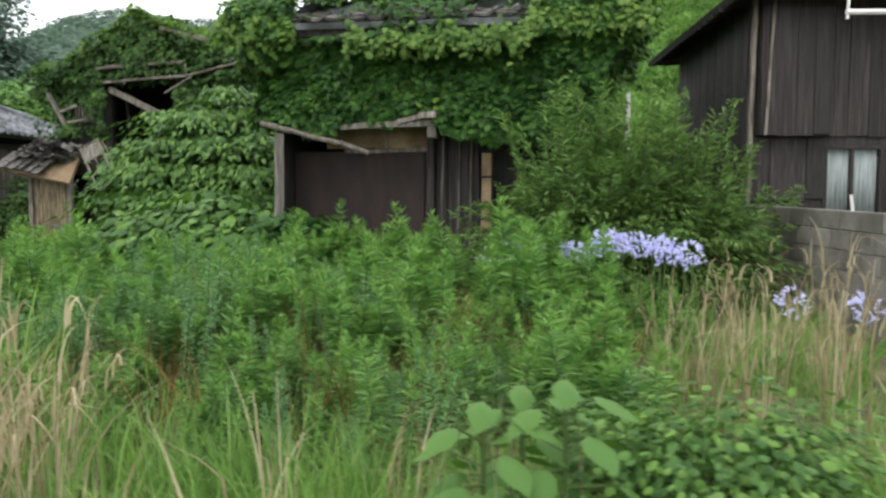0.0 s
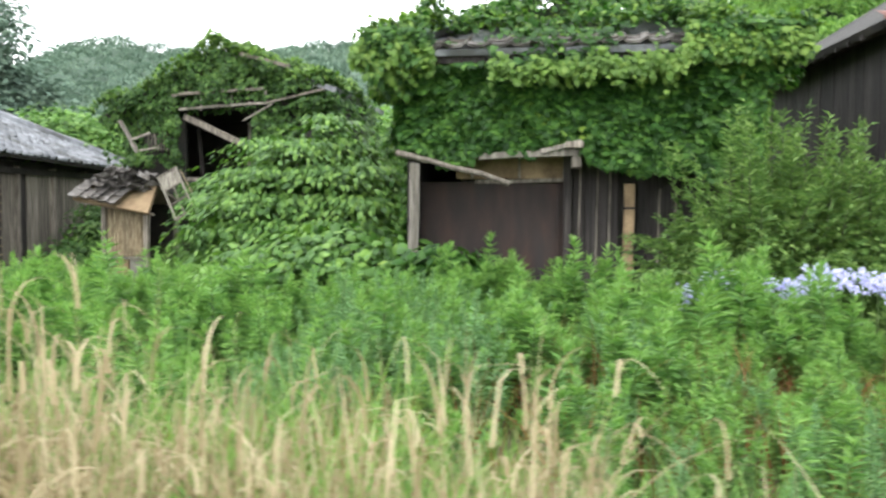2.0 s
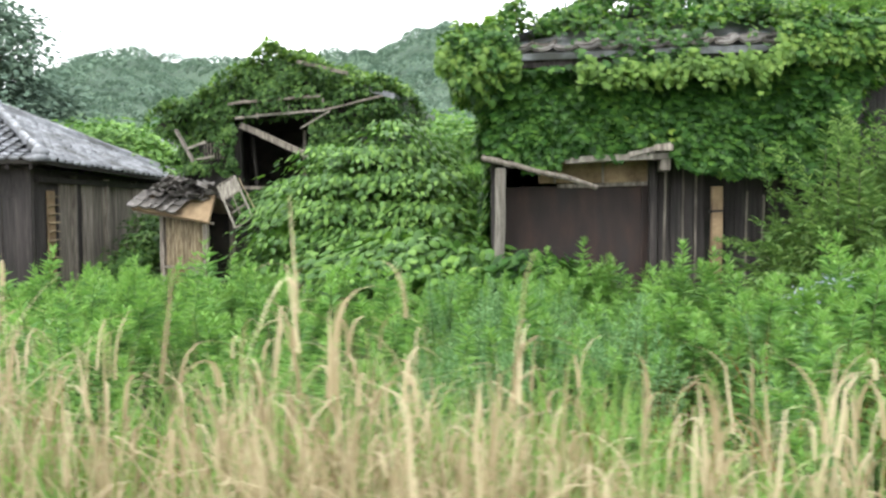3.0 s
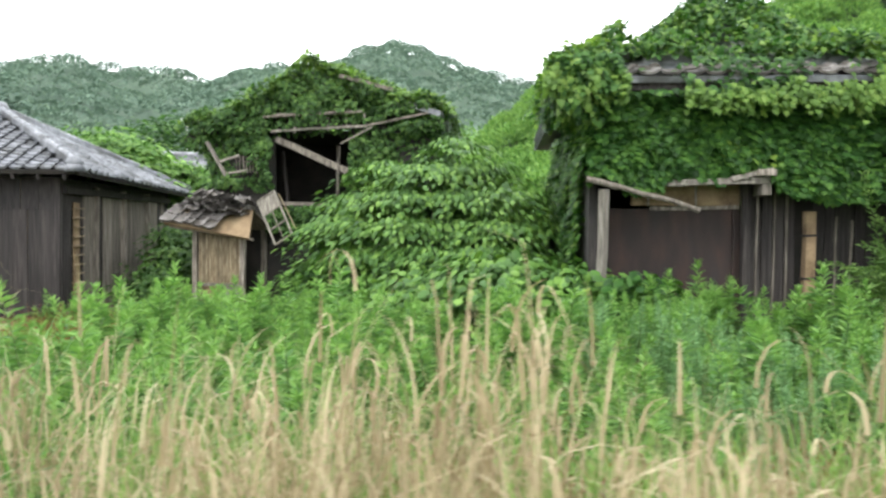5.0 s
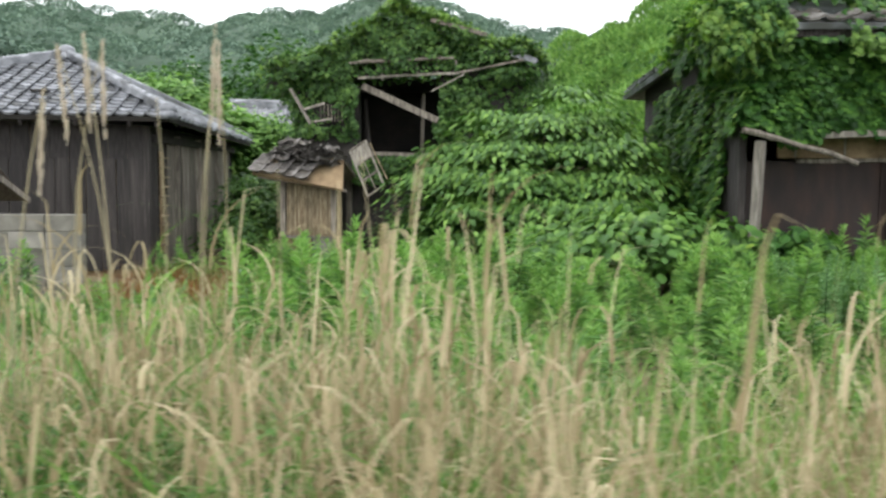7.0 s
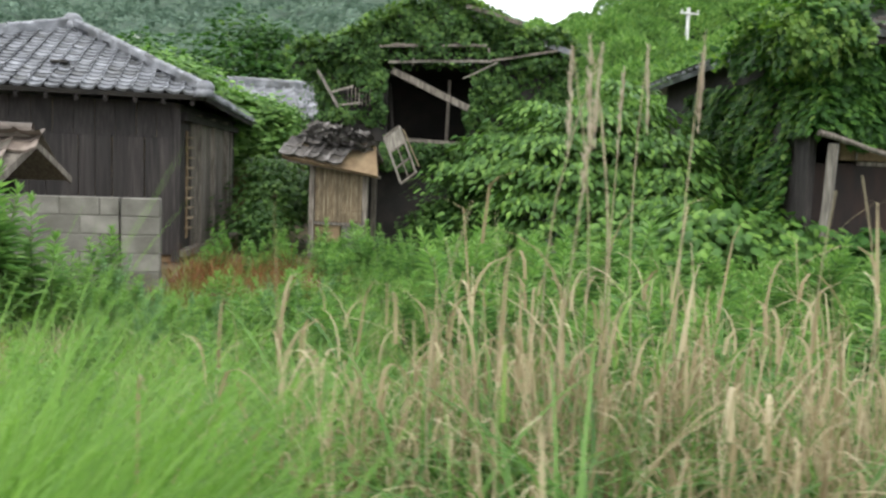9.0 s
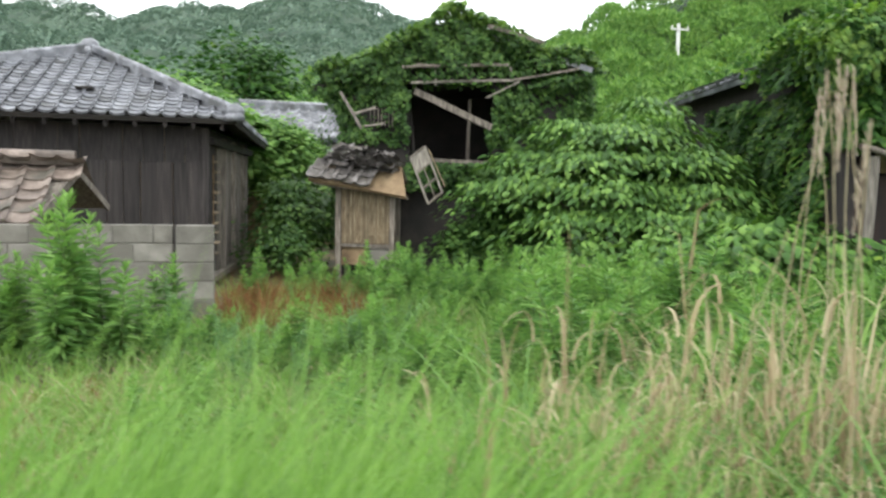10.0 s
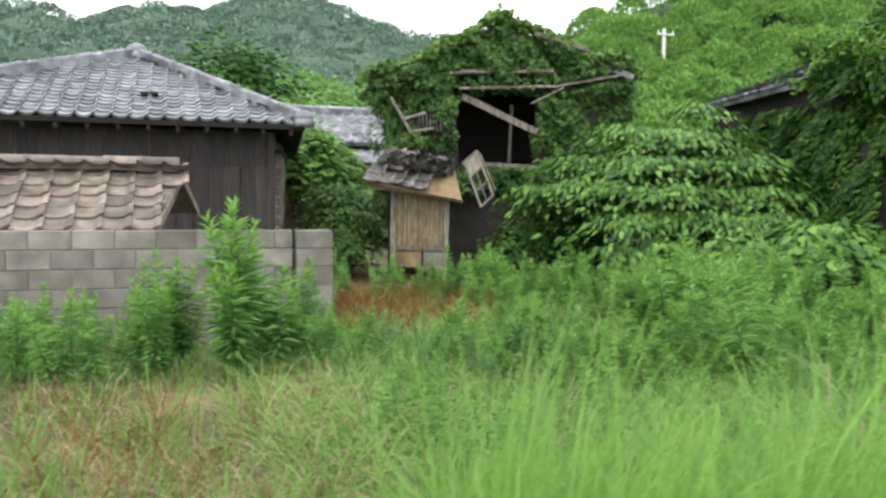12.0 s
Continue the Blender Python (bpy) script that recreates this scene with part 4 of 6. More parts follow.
def ruin_vines():
    vine = base("ruin_vine", "dark green creeper draped over the ruined house and its roof", "creeper")
    out, top = [], []
    n = 19000
    x, z = RNG.uniform(-8.75, -3.55, n), RNG.uniform(1.6, 5.0, n)
    gable = np.interp(x, [-8.75, -8.3, -7.7, -6.8, -6.15, -5.3, -4.2, -3.5], [3.35, 3.62, 3.88, 4.3, 4.68, 4.45, 4.15, 3.85])
    opening = (x > -6.88 + 0.04 * clumpy(x, z, 8)) & (x < -5.38 + 0.08 * clumpy(x, z, 6)) & (z > 2.1) & (z < 3.46)
    frame_gap = (x > -6.9) & (x < -5.2) & (z > 3.4) & (z < 3.86) & (RNG.random(n) < 0.55)
    slat_gap = (x > -7.65) & (x < -7.1) & (z > 2.66) & (z < 3.1) & (RNG.random(n) < 0.85)
    left = np.interp(z, [1.6, 2.6, 3.1, 3.35], [-8.02, -8.1, -8.2, -8.75]) + 0.05 * clumpy(z, x, 6)
    keep = (z < gable) & (x > left) & ~opening & ~frame_gap & ~slat_gap & ~((x > -8.25) & (x < -6.95) & (z < 2.42 + 0.05 * clumpy(x, z, 6)))
    x, z = x[keep], z[keep]
    y = 16.22 - 0.12 * clumpy(x, z, 3.4) - 0.07 * clumpy(x, z, 8) + RNG.uniform(-0.08, 0.08, len(x)) - np.where(z > 3.5, 0.12, 0)
    y += np.where((x > -5.4) & (z < 3.5), 0.05, 0) + np.where((np.abs(z - np.interp(x, [-6.95, -4.95, -3.72], [3.44, 3.57, 3.86])) < 0.09) & (x > -6.95), 0.25, 0)
    out.append(leaf_coat(np.stack([x, y, z], 1), np.tile([0, -1.0, 0.2], (len(x), 1)), RNG.uniform(0.045, 0.1, len(x)), wild=0.75))
    # roof
    n = 11000
    x, y = RNG.uniform(-8.75, -3.4, n), RNG.uniform(15.95, 18.6, n)
    ok = (x > -8.7 + 0.36 * (y - 16)) & ~((x > -5.2) & (y > 17.5))
    x, y = x[ok], y[ok]
    n = len(x)
    z = np.interp(x, [-9.0, -8.7, -8.2, -7.6, -6.75, -6.15, -5.4, -4.3, -3.6, -3.3], [3.2, 3.36, 3.68, 3.93, 4.4, 4.62, 4.47, 4.12, 3.88, 3.6]) + 0.07 + 0.13 * clumpy(x, y, 2.4) + RNG.uniform(-0.06, 0.1, n)
    z += 0.05 * np.exp(-((x + 6.1) / 0.7) ** 2)
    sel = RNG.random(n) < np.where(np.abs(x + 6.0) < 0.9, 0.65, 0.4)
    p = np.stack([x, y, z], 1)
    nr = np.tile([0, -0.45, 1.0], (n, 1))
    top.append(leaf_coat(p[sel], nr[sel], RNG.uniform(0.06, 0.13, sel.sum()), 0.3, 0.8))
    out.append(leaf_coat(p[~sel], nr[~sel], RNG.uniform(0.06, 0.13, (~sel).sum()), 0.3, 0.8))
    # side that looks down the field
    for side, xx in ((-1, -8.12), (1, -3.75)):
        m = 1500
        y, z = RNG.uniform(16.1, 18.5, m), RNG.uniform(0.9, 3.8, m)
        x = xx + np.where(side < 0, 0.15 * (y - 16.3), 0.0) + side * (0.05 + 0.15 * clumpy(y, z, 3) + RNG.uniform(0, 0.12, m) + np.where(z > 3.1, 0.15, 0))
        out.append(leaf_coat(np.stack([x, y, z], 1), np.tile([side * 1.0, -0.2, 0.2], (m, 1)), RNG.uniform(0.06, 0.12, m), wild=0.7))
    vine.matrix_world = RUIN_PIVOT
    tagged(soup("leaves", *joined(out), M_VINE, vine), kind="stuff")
    tagged(soup("sunlit_leaves", *joined(top), M_IVYTOP, vine, "paler creeper leaves on the roof"), kind="stuff")


ruin_vines()


# ---- outhouse with bared bamboo lath ----
def outhouse():
    s = base("outhouse", "small mud and bamboo outhouse under a broken tile roof", "shed", at=(-7.57, 16.45, 0), turn=-17.0)
    s.scale = (1.0, 1.0, 0.955)
    x0, x1, y0, y1 = -0.46, 0.46, -0.4, 0.55
    for x, y in ((x0, y0), (x1, y0), (x0, y1), (x1, y1)):
        beam("post", (x, y, 0), (x, y, 1.78), 0.09, 0.09, M_GREYBOARD, s, seed=int(x * 9 + y * 5))
    box("mud_wall", (x0, y0 + 0.05, 0.66), (x1, y0 + 0.09, 1.75), M_MUD, s)
    box("side_wall", (x0 - 0.03, y0 + 0.05, 0.3), (x0 + 0.02, y1, 1.75), M_MUD, s)
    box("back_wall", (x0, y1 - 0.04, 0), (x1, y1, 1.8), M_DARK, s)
    n = 24
    for i in range(n):
        x = x0 + 0.06 + (x1 - x0 - 0.12) * (i + 0.5) / n
        beam("bamboo_slat", (x, y0 + 0.015, 0.7 + 0.02 * math.sin(i * 3.1)), (x + 0.006 * math.sin(i * 1.7), y0 + 0.015, 1.66 + 0.02 * math.sin(i * 2.3)), 0.027, 0.02, M_BAMBOO, s, seed=i, rough=0.003)
    for z in (0.85, 1.2, 1.5):
        beam("cross_slat", (x0, y0 + 0.035, z), (x1, y0 + 0.035, z + 0.01), 0.025, 0.015, M_BAMBOO, s)
    beam("rail", (x0, y0, 0.66), (x1, y0, 0.65), 0.06, 0.06, M_GREYBOARD, s)
    beam("rail", (x0, y0, 1.72), (x1, y0, 1.7), 0.06, 0.07, M_GREYBOARD, s)
    box("foot_panel", (x0 + 0.05, y0 + 0.01, 0.3), (x0 + 0.5, y0 + 0.05, 0.62), M_MUD, s)
    box("foot_panel", (x0 + 0.53, y0 + 0.01, 0.22), (x1 - 0.04, y0 + 0.05, 0.62), M_BLOCK, s)
    # sagging roof
    slab("roof_deck", ((-0.92, -0.72, 1.84), (0.72, -0.72, 1.55), (0.6, -0.25, 2.12), (-0.66, -0.25, 2.3)), 0.07, M_MUD, s, "ochre clay bed of the broken roof")
    slab("roof_deck", ((-0.66, -0.25, 2.3), (0.6, -0.25, 2.12), (0.7, 0.8, 1.6), (-0.8, 0.8, 1.7)), 0.05, M_GREYBOARD, s)
    ac = Vector((1.64, 0, -0.28))
    me = tile_mesh("roof_tile", 0.27, 0.28, 0.045, 0.034, M_OLDTILE)
    lay_tiles(s, me, (-0.92, -0.74, 1.85), ac, (0.2, 0.47, 0.46), 1.0, 0.7, lambda a, b: a < 1.05 - 0.3 * b and a > b * 0.35, 0.2, 0.17, 0.05, jitter=0.03, seed=51, lift=0.03)
    rnd = random.Random(9)
    for i in range(70):
        x = rnd.uniform(-0.6, 0.5)
        y = rnd.uniform(-0.48, -0.2)
        z = 2.22 + 0.95 * (min(y, -0.25) + 0.25) - 0.13 * x + rnd.uniform(0.0, 0.09)
        o = new("loose_tile", me)
        o.parent = s
        o.matrix_local = pose(x, y, z, rnd.uniform(-30, 40), rnd.uniform(-25, 25), rnd.uniform(0, 360)) @ Matrix.Diagonal((0.8, 0.8, 1, 1))
    beam("purlin", (-0.85, -0.6, 1.77), (0.75, -0.6, 1.52), 0.05, 0.05, M_GREYBOARD, s)
    return s


outhouse()


def lattice_screen():
    """A broken paper-screen frame hanging from the roof of the outhouse."""
    top, left = Vector((-6.69, 15.95, 2.34)), Vector((-6.97, 15.8, 2.14))
    fall = Vector((0.32, 0.0, -0.78))
    s = base("lattice_screen", "broken wooden lattice screen frame hanging askew", "screen", at=top)
    q = lambda f, g: (left - top) * f + fall * g
    for f in (0.0, 1.0):
        beam("stile", q(f, 0), q(f, 1), 0.04, 0.035, M_PALEWOOD, s, rough=0.002)
    for g in (0.0, 0.34, 0.67, 1.0):
        beam("cross_rail", q(0, g), q(1, g), 0.034, 0.03, M_GREYBOARD, s, rough=0.002)
    beam("mid_bar", q(0.5, 0.34), q(0.5, 1), 0.022, 0.02, M_GREYBOARD, s, rough=0.002)
    slab("torn_panel", (q(0.95, 0.32), q(0.05, 0.32), q(0.05, 0.03), q(0.95, 0.03)), 0.006, M_PALEWOOD, s)
    beam("splinter", q(-0.15, 0.1), q(-0.3, 0.95), 0.025, 0.02, M_BAMBOO, s, rough=0.004)


lattice_screen()


# ---- grey-roofed house behind ----
def back_house():
    h = base("back_house", "low house with a pale grey tile roof behind the ruin", "house", at=(-9.2, 25, 0))
    x0, x1 = -3.2, 2.75
    box("wall", (x0 + 0.4, -0.6, 0), (x1 - 0.3, 2.6, 2.6), M_MUD, h)
    slab("roof_deck", ((x0, -1.1, 2.86), (x1, -1.1, 2.86), (x1, 0.4, 3.72), (x0, 0.4, 3.72)), 0.08, M_TILE, h)
    slab("roof_deck", ((x0, 0.4, 3.72), (x1, 0.4, 3.72), (x1, 2.8, 2.7), (x0, 2.8, 2.7)), 0.08, M_TILE, h)
    slab("lower_roof", ((x0, -2.0, 2.3), (x1 - 0.1, -2.0, 2.3), (x1 - 0.1, -0.6, 2.74), (x0, -0.6, 2.74)), 0.07, M_TILE, h)
    for x in (x0 + 0.2, x1 - 0.3):
        beam("porch_post", (x, -1.85, 0), (x, -1.85, 2.25), 0.1, 0.1, M_BOARD, h)
    me = tile_mesh("roof_tile", 0.3, 0.3, 0.045, 0.034, M_TILE)
    up = Vector((0, 1.5, 0.86))
    lay_tiles(h, me, (x0, -1.12, 2.85), (1, 0, 0), up, x1 - x0, up.length, lambda a, b: True, 0.27, 0.235, singly=False, seed=61)
    up = Vector((0, 1.4, 0.44))
    lay_tiles(h, me, (x0, -2.02, 2.3), (1, 0, 0), up, x1 - x0 - 0.1, up.length, lambda a, b: True, 0.27, 0.235, singly=False, seed=62)
    ridge_caps(h, (x0, 0.4, 3.78), (x1, 0.4, 3.78), 0.1, M_TILE, step=0.5)


back_house()


# ---- dark boarded house beside the barn ----
def dark_house():
    h = base("dark_house", "tall dark-boarded house with deep eaves and a curtained window", "house", at=(4.1, 11.1, 0))
    T = 3.95
    W, D = 5.0, 4.7
    side = Vector((0.42, 4.65))
    slab("west_wall", ((0, 0, T), (0.1, 0, T), (0.1 + side.x, side.y, T), (side.x, side.y, T)), T, M_BOARD, h)
    box("front_wall", (0.1, 0.0, 0), (1.04, 0.1, T), M_BOARD, h)
    box("front_wall", (1.04, 0.0, 0), (W, 0.1, 0.95), M_BOARD, h)
    box("front_wall", (1.04, 0.0, 1.98), (W, 0.1, T), M_BOARD, h)
    box("front_wall", (1.86, 0.0, 0.95), (W, 0.1, 1.98), M_BOARD, h)
    box("east_wall", (W - 0.1, 0.1, 0), (W, D, T), M_BOARD, h)
    box("back_wall", (side.x, D - 0.05, 0), (W, D + 0.05, T), M_BOARD, h)
    outv = Vector((-side.y, side.x, 0)).normalized()
    boards(h, side, (0, 0), 1.86, T, 0.26, M_BOARD, name="board", seed=71, out=outv)
    boards(h, side - Vector((0.04, 0)), (-0.04, 0), 0.1, 1.9, 0.3, M_BOARD, name="board", seed=72, out=outv)
    box("shutter_box", (0.1, -0.16, 2.1), (1.04, -0.01, T), M_BOARD, h, "boarded shutter box")
    boards(h, (0.1, -0.165), (1.04, -0.165), 2.1, T, 0.24, M_BOARD, name="shutter_board", seed=73)
    boards(h, (0.06, -0.005), (1.04, -0.005), 1.25, 2.08, 0.24, M_BOARD, name="lower_board", seed=74)
    boards(h, (1.9, -0.005), (W, -0.005), 0.5, T, 0.3, M_BOARD, name="board", seed=75)
    boards(h, (1.06, -0.005), (1.88, -0.005), 2.1, T, 0.3, M_BOARD, name="board", seed=77)
    beam("corner_post", (-0.03, -0.08, 0), (0.03, -0.08, T), 0.07, 0.06, M_GREYBOARD, h, "grey weathered corner batten")
    beam("drain_pole", (0.16, -0.22, 2.1), (0.24, -0.22, T), 0.04, 0.04, M_GREYBOARD, h, sides=8)
    beam("corner_batten", (side.x - 0.04, side.y - 0.04, 0.6), (side.x - 0.04, side.y - 0.04, 3.3), 0.05, 0.04, M_GREYBOARD, h)
    for x in (0.2, 0.55):
        box("vent", (x, -0.02, 0.98), (x + 0.28, 0.0, 1.2), M_DARK, h)
    # window
    win = new("window")
    win.parent = h
    for x in (1.06, 1.42, 1.82):
        box("window_frame", (x - 0.025, -0.02, 0.95), (x + 0.025, 0.05, 1.98), M_BOARD, win, bevel=0.004)
    box("window_frame", (1.04, -0.025, 0.92), (1.86, 0.055, 0.97), M_BOARD, win, bevel=0.004)
    box("window_frame", (1.04, -0.025, 1.93), (1.86, 0.055, 1.98), M_BOARD, win, bevel=0.004)
    for x in (1.085, 1.445):
        bm = bmesh.new()
        k = 18
        rows = [[bm.verts.new((x + 0.34 * i / k, 0.045 + 0.012 * math.sin(i * 1.9), z)) for i in range(k + 1)] for z in (0.97, 1.93)]
        for i in range(k):
            bm.faces.new((rows[0][i], rows[0][i + 1], rows[1][i + 1], rows[1][i]))
        part("curtain", bm, M_CURTAIN, win, smooth=True).modifiers.new("thickness", "SOLIDIFY").thickness = 0.004
    # roof with deep eaves, red ridge
    e = 0.42
    a, b, c, d = Vector((-e, -0.5, T - 0.06)), Vector((W + e, -0.5, T - 0.06)), Vector((W + e, D + 0.4, T - 0.06)), Vector((side.x - e - 0.1, D + 0.4, T - 0.12))
    r0, r1 = Vector((2.4, 1.9, 5.5)), Vector((2.4, 3.2, 5.5))
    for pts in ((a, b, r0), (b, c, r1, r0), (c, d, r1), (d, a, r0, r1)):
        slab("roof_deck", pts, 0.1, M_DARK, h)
    me = tile_mesh("red_tile", 0.29, 0.3, 0.04, 0.034, M_REDTILE)
    lay_tiles(h, me, a, (1, 0, 0), (0, 2.4, 1.6), 5.8, 2.6, lambda u, v: 0.9 * v < u < 5.8 - v, 0.27, 0.235, singly=False, seed=76)
    beam("gutter", (0.98, -0.6, T - 0.33), (W, -0.6, T - 0.3), 0.07, 0.07, M_WHITE, h, "white rain gutter", rough=0.0, sides=8)
    beam("gutter_bracket", (1.0, -0.6, T - 0.42), (1.0, -0.6, T - 0.0), 0.03, 0.03, M_WHITE, h)
    for i in range(12):
        p = Vector((0, 0.1 + i * 0.4, 0))
        x = side.x * p.y / side.y
        beam("rafter", (x - 0.4, p.y, T - 0.16), (x + 0.05, p.y, T - 0.04), 0.05, 0.07, M_BOARD, h, seed=i)
    return h


dark_house()
slope_stake = base("white_stake", "white painted stake leaning by the window", "stake", at=(5.3, 10.6, 0.0))
beam("stake", (0.2, 0, 0.0), (0.0, 0.05, 1.32), 0.035, 0.035, M_WHITE, slope_stake)
tagged(beam("white_post", (3.72, 16.6, 0), (3.72, 16.6, 3.3), 0.09, 0.09, M_WHITE, sides=8), "white painted post behind the bushes", "post")


# ---- trees and bushes ----
def spray_crown(blobs, sprays, leaves, size, tv, tf, flat=0.3, reach=0.45, droop=0.5, upper=-0.25, tier=0.0):
    """Leaves in layered sprays over the outside of some overlapping masses."""
    vol = np.array([b[3] * b[4] * b[5] for b in blobs]) ** 0.67
    pick = RNG.choice(len(blobs), sprays, p=vol / vol.sum())
    b = np.array(blobs)[pick]
    d = RNG.normal(size=(sprays * 4, 3))
    d /= np.linalg.norm(d, axis=1, keepdims=True)
    d = d[d[:, 2] > upper][:sprays]
    b = b[:len(d)]
    rad = RNG.uniform(0.72, 1.06, (len(d), 1))
    c = b[:, :3] + d * b[:, 3:6] * rad
    if tier:
        c[:, 2] = np.round(c[:, 2] / tier) * tier + RNG.normal(size=len(c)) * tier * 0.12
    n = len(c) * leaves
    g = RNG.normal(size=(n, 3)) * np.array([1, 1, flat]) * reach * 0.5
    host = np.repeat(np.arange(len(c)), leaves)
    p = c[host] + g
    p[:, 2] -= 0.35 * (g[:, 0] ** 2 + g[:, 1] ** 2) / reach
    way = g * np.array([1, 1, 0.3]) + d[host] * 0.25 * reach + np.array([0, 0, -droop * reach * 0.6]) + RNG.normal(size=(n, 3)) * 0.1 * reach
    face = np.array([0, 0, 1.0]) + d[host] * 0.5 + RNG.normal(size=(n, 3)) * 0.35
    p[:, 2] = np.maximum(p[:, 2], 0.05)
    return many(tv, tf, frames_of(way, face, RNG.uniform(0.65, 1.3, n) * size), p), c


def grown(name, label, category, foot, height, blobs, sprays, leaves, size, material, tv=OVAL_V, tf=OVAL_F, trunk=0.12, limbs=9, group="", **kw):
    t = base(name, label, category, group=group, at=foot)
    f = Vector(foot)
    rel = [(b[0] - f.x, b[1] - f.y, b[2] - f.z, *b[3:]) for b in blobs]
    (v, fa), tips = spray_crown(rel, sprays, leaves, size, tv, tf, **kw)
    tagged(soup("crown", v, fa, material, t), kind="stuff")
    rnd = random.Random(int(abs(foot[0]) * 100))
    # a tapered trunk and bent limbs that run out to the sprays
    def limb(nm, a, b, r0, r1, bend):
        bm = bmesh.new()
        rings = []
        for i in range(6):
            s = i / 5
            c = a.lerp(b, s) + Vector((math.sin(s * 3.1) * bend, math.cos(s * 2.7) * bend - bend, 0))
            r = r0 + (r1 - r0) * s
            rings.append([bm.verts.new(c + Vector((math.cos(k * math.pi / 3) * r, math.sin(k * math.pi / 3) * r, 0))) for k in range(6)])
        for q, w in zip(rings, rings[1:]):
            for k in range(6):
                bm.faces.new((q[k], q[(k + 1) % 6], w[(k + 1) % 6], w[k]))
        bm.faces.new(rings[-1])
        bm.faces.new(rings[0][::-1])
        part(nm, bm, M_BARK, t, smooth=True)
    top = Vector((rel[0][0], rel[0][1], height * 0.55))
    limb("trunk", Vector((0, 0, -0.05)), top, trunk, trunk * 0.5, 0.08)
    for i in range(limbs):
        e = Vector(tips[(i * 37) % len(tips)])
        s = Vector((0, 0, 0)).lerp(top, rnd.uniform(0.25, 0.95))
        limb("limb", s, s.lerp(e, 0.9), trunk * 0.4, trunk * 0.1, 0.06)
    return t


grown("mulberry_tree", "spreading tree with layered bright green leaves before the ruin", "tree", (-4.0, 14.2, 0), 2.9,
      [(-4.0, 14.2, 1.75, 1.5, 1.2, 1.05), (-5.1, 14.9, 1.6, 0.7, 0.7, 0.6), (-2.9, 13.6, 1.4, 0.85, 1.0, 0.9), (-4.3, 13.2, 1.05, 1.2, 0.5, 0.65), (-5.72, 15.5, 1.8, 0.42, 0.35, 0.22), (-3.3, 12.7, 1.0, 0.95, 0.5, 0.6), (-3.7, 14.0, 2.5, 0.65, 0.6, 0.4)],
      200, 130, 0.14, M_TREE, DROOP_V, DROOP_F, reach=0.66, flat=0.09, droop=0.75, upper=-0.05, tier=0.44, limbs=18)
grown("leafy_shrub", "low shrub with large glossy bright green leaves", "shrub", (-3.2, 11.3, 0), 1.2,
      [(-3.2, 11.4, 0.75, 1.1, 0.6, 0.55), (-2.5, 11.0, 0.65, 0.6, 0.5, 0.5), (-4.1, 11.8, 0.6, 0.7, 0.5, 0.5)], 200, 24, 0.16, M_TREE, trunk=0.05, reach=0.5, flat=0.3, droop=0.8)
grown("door_shrub", "dark shrub growing in front of the rusty door", "shrub", (-1.75, 10.3, 0), 1.0,
      [(-1.75, 10.35, 0.75, 0.42, 0.25, 0.36), (-2.1, 10.4, 0.7, 0.3, 0.2, 0.3)], 46, 14, 0.16, M_IVY, trunk=0.03, limbs=5, reach=0.3, droop=0.8)


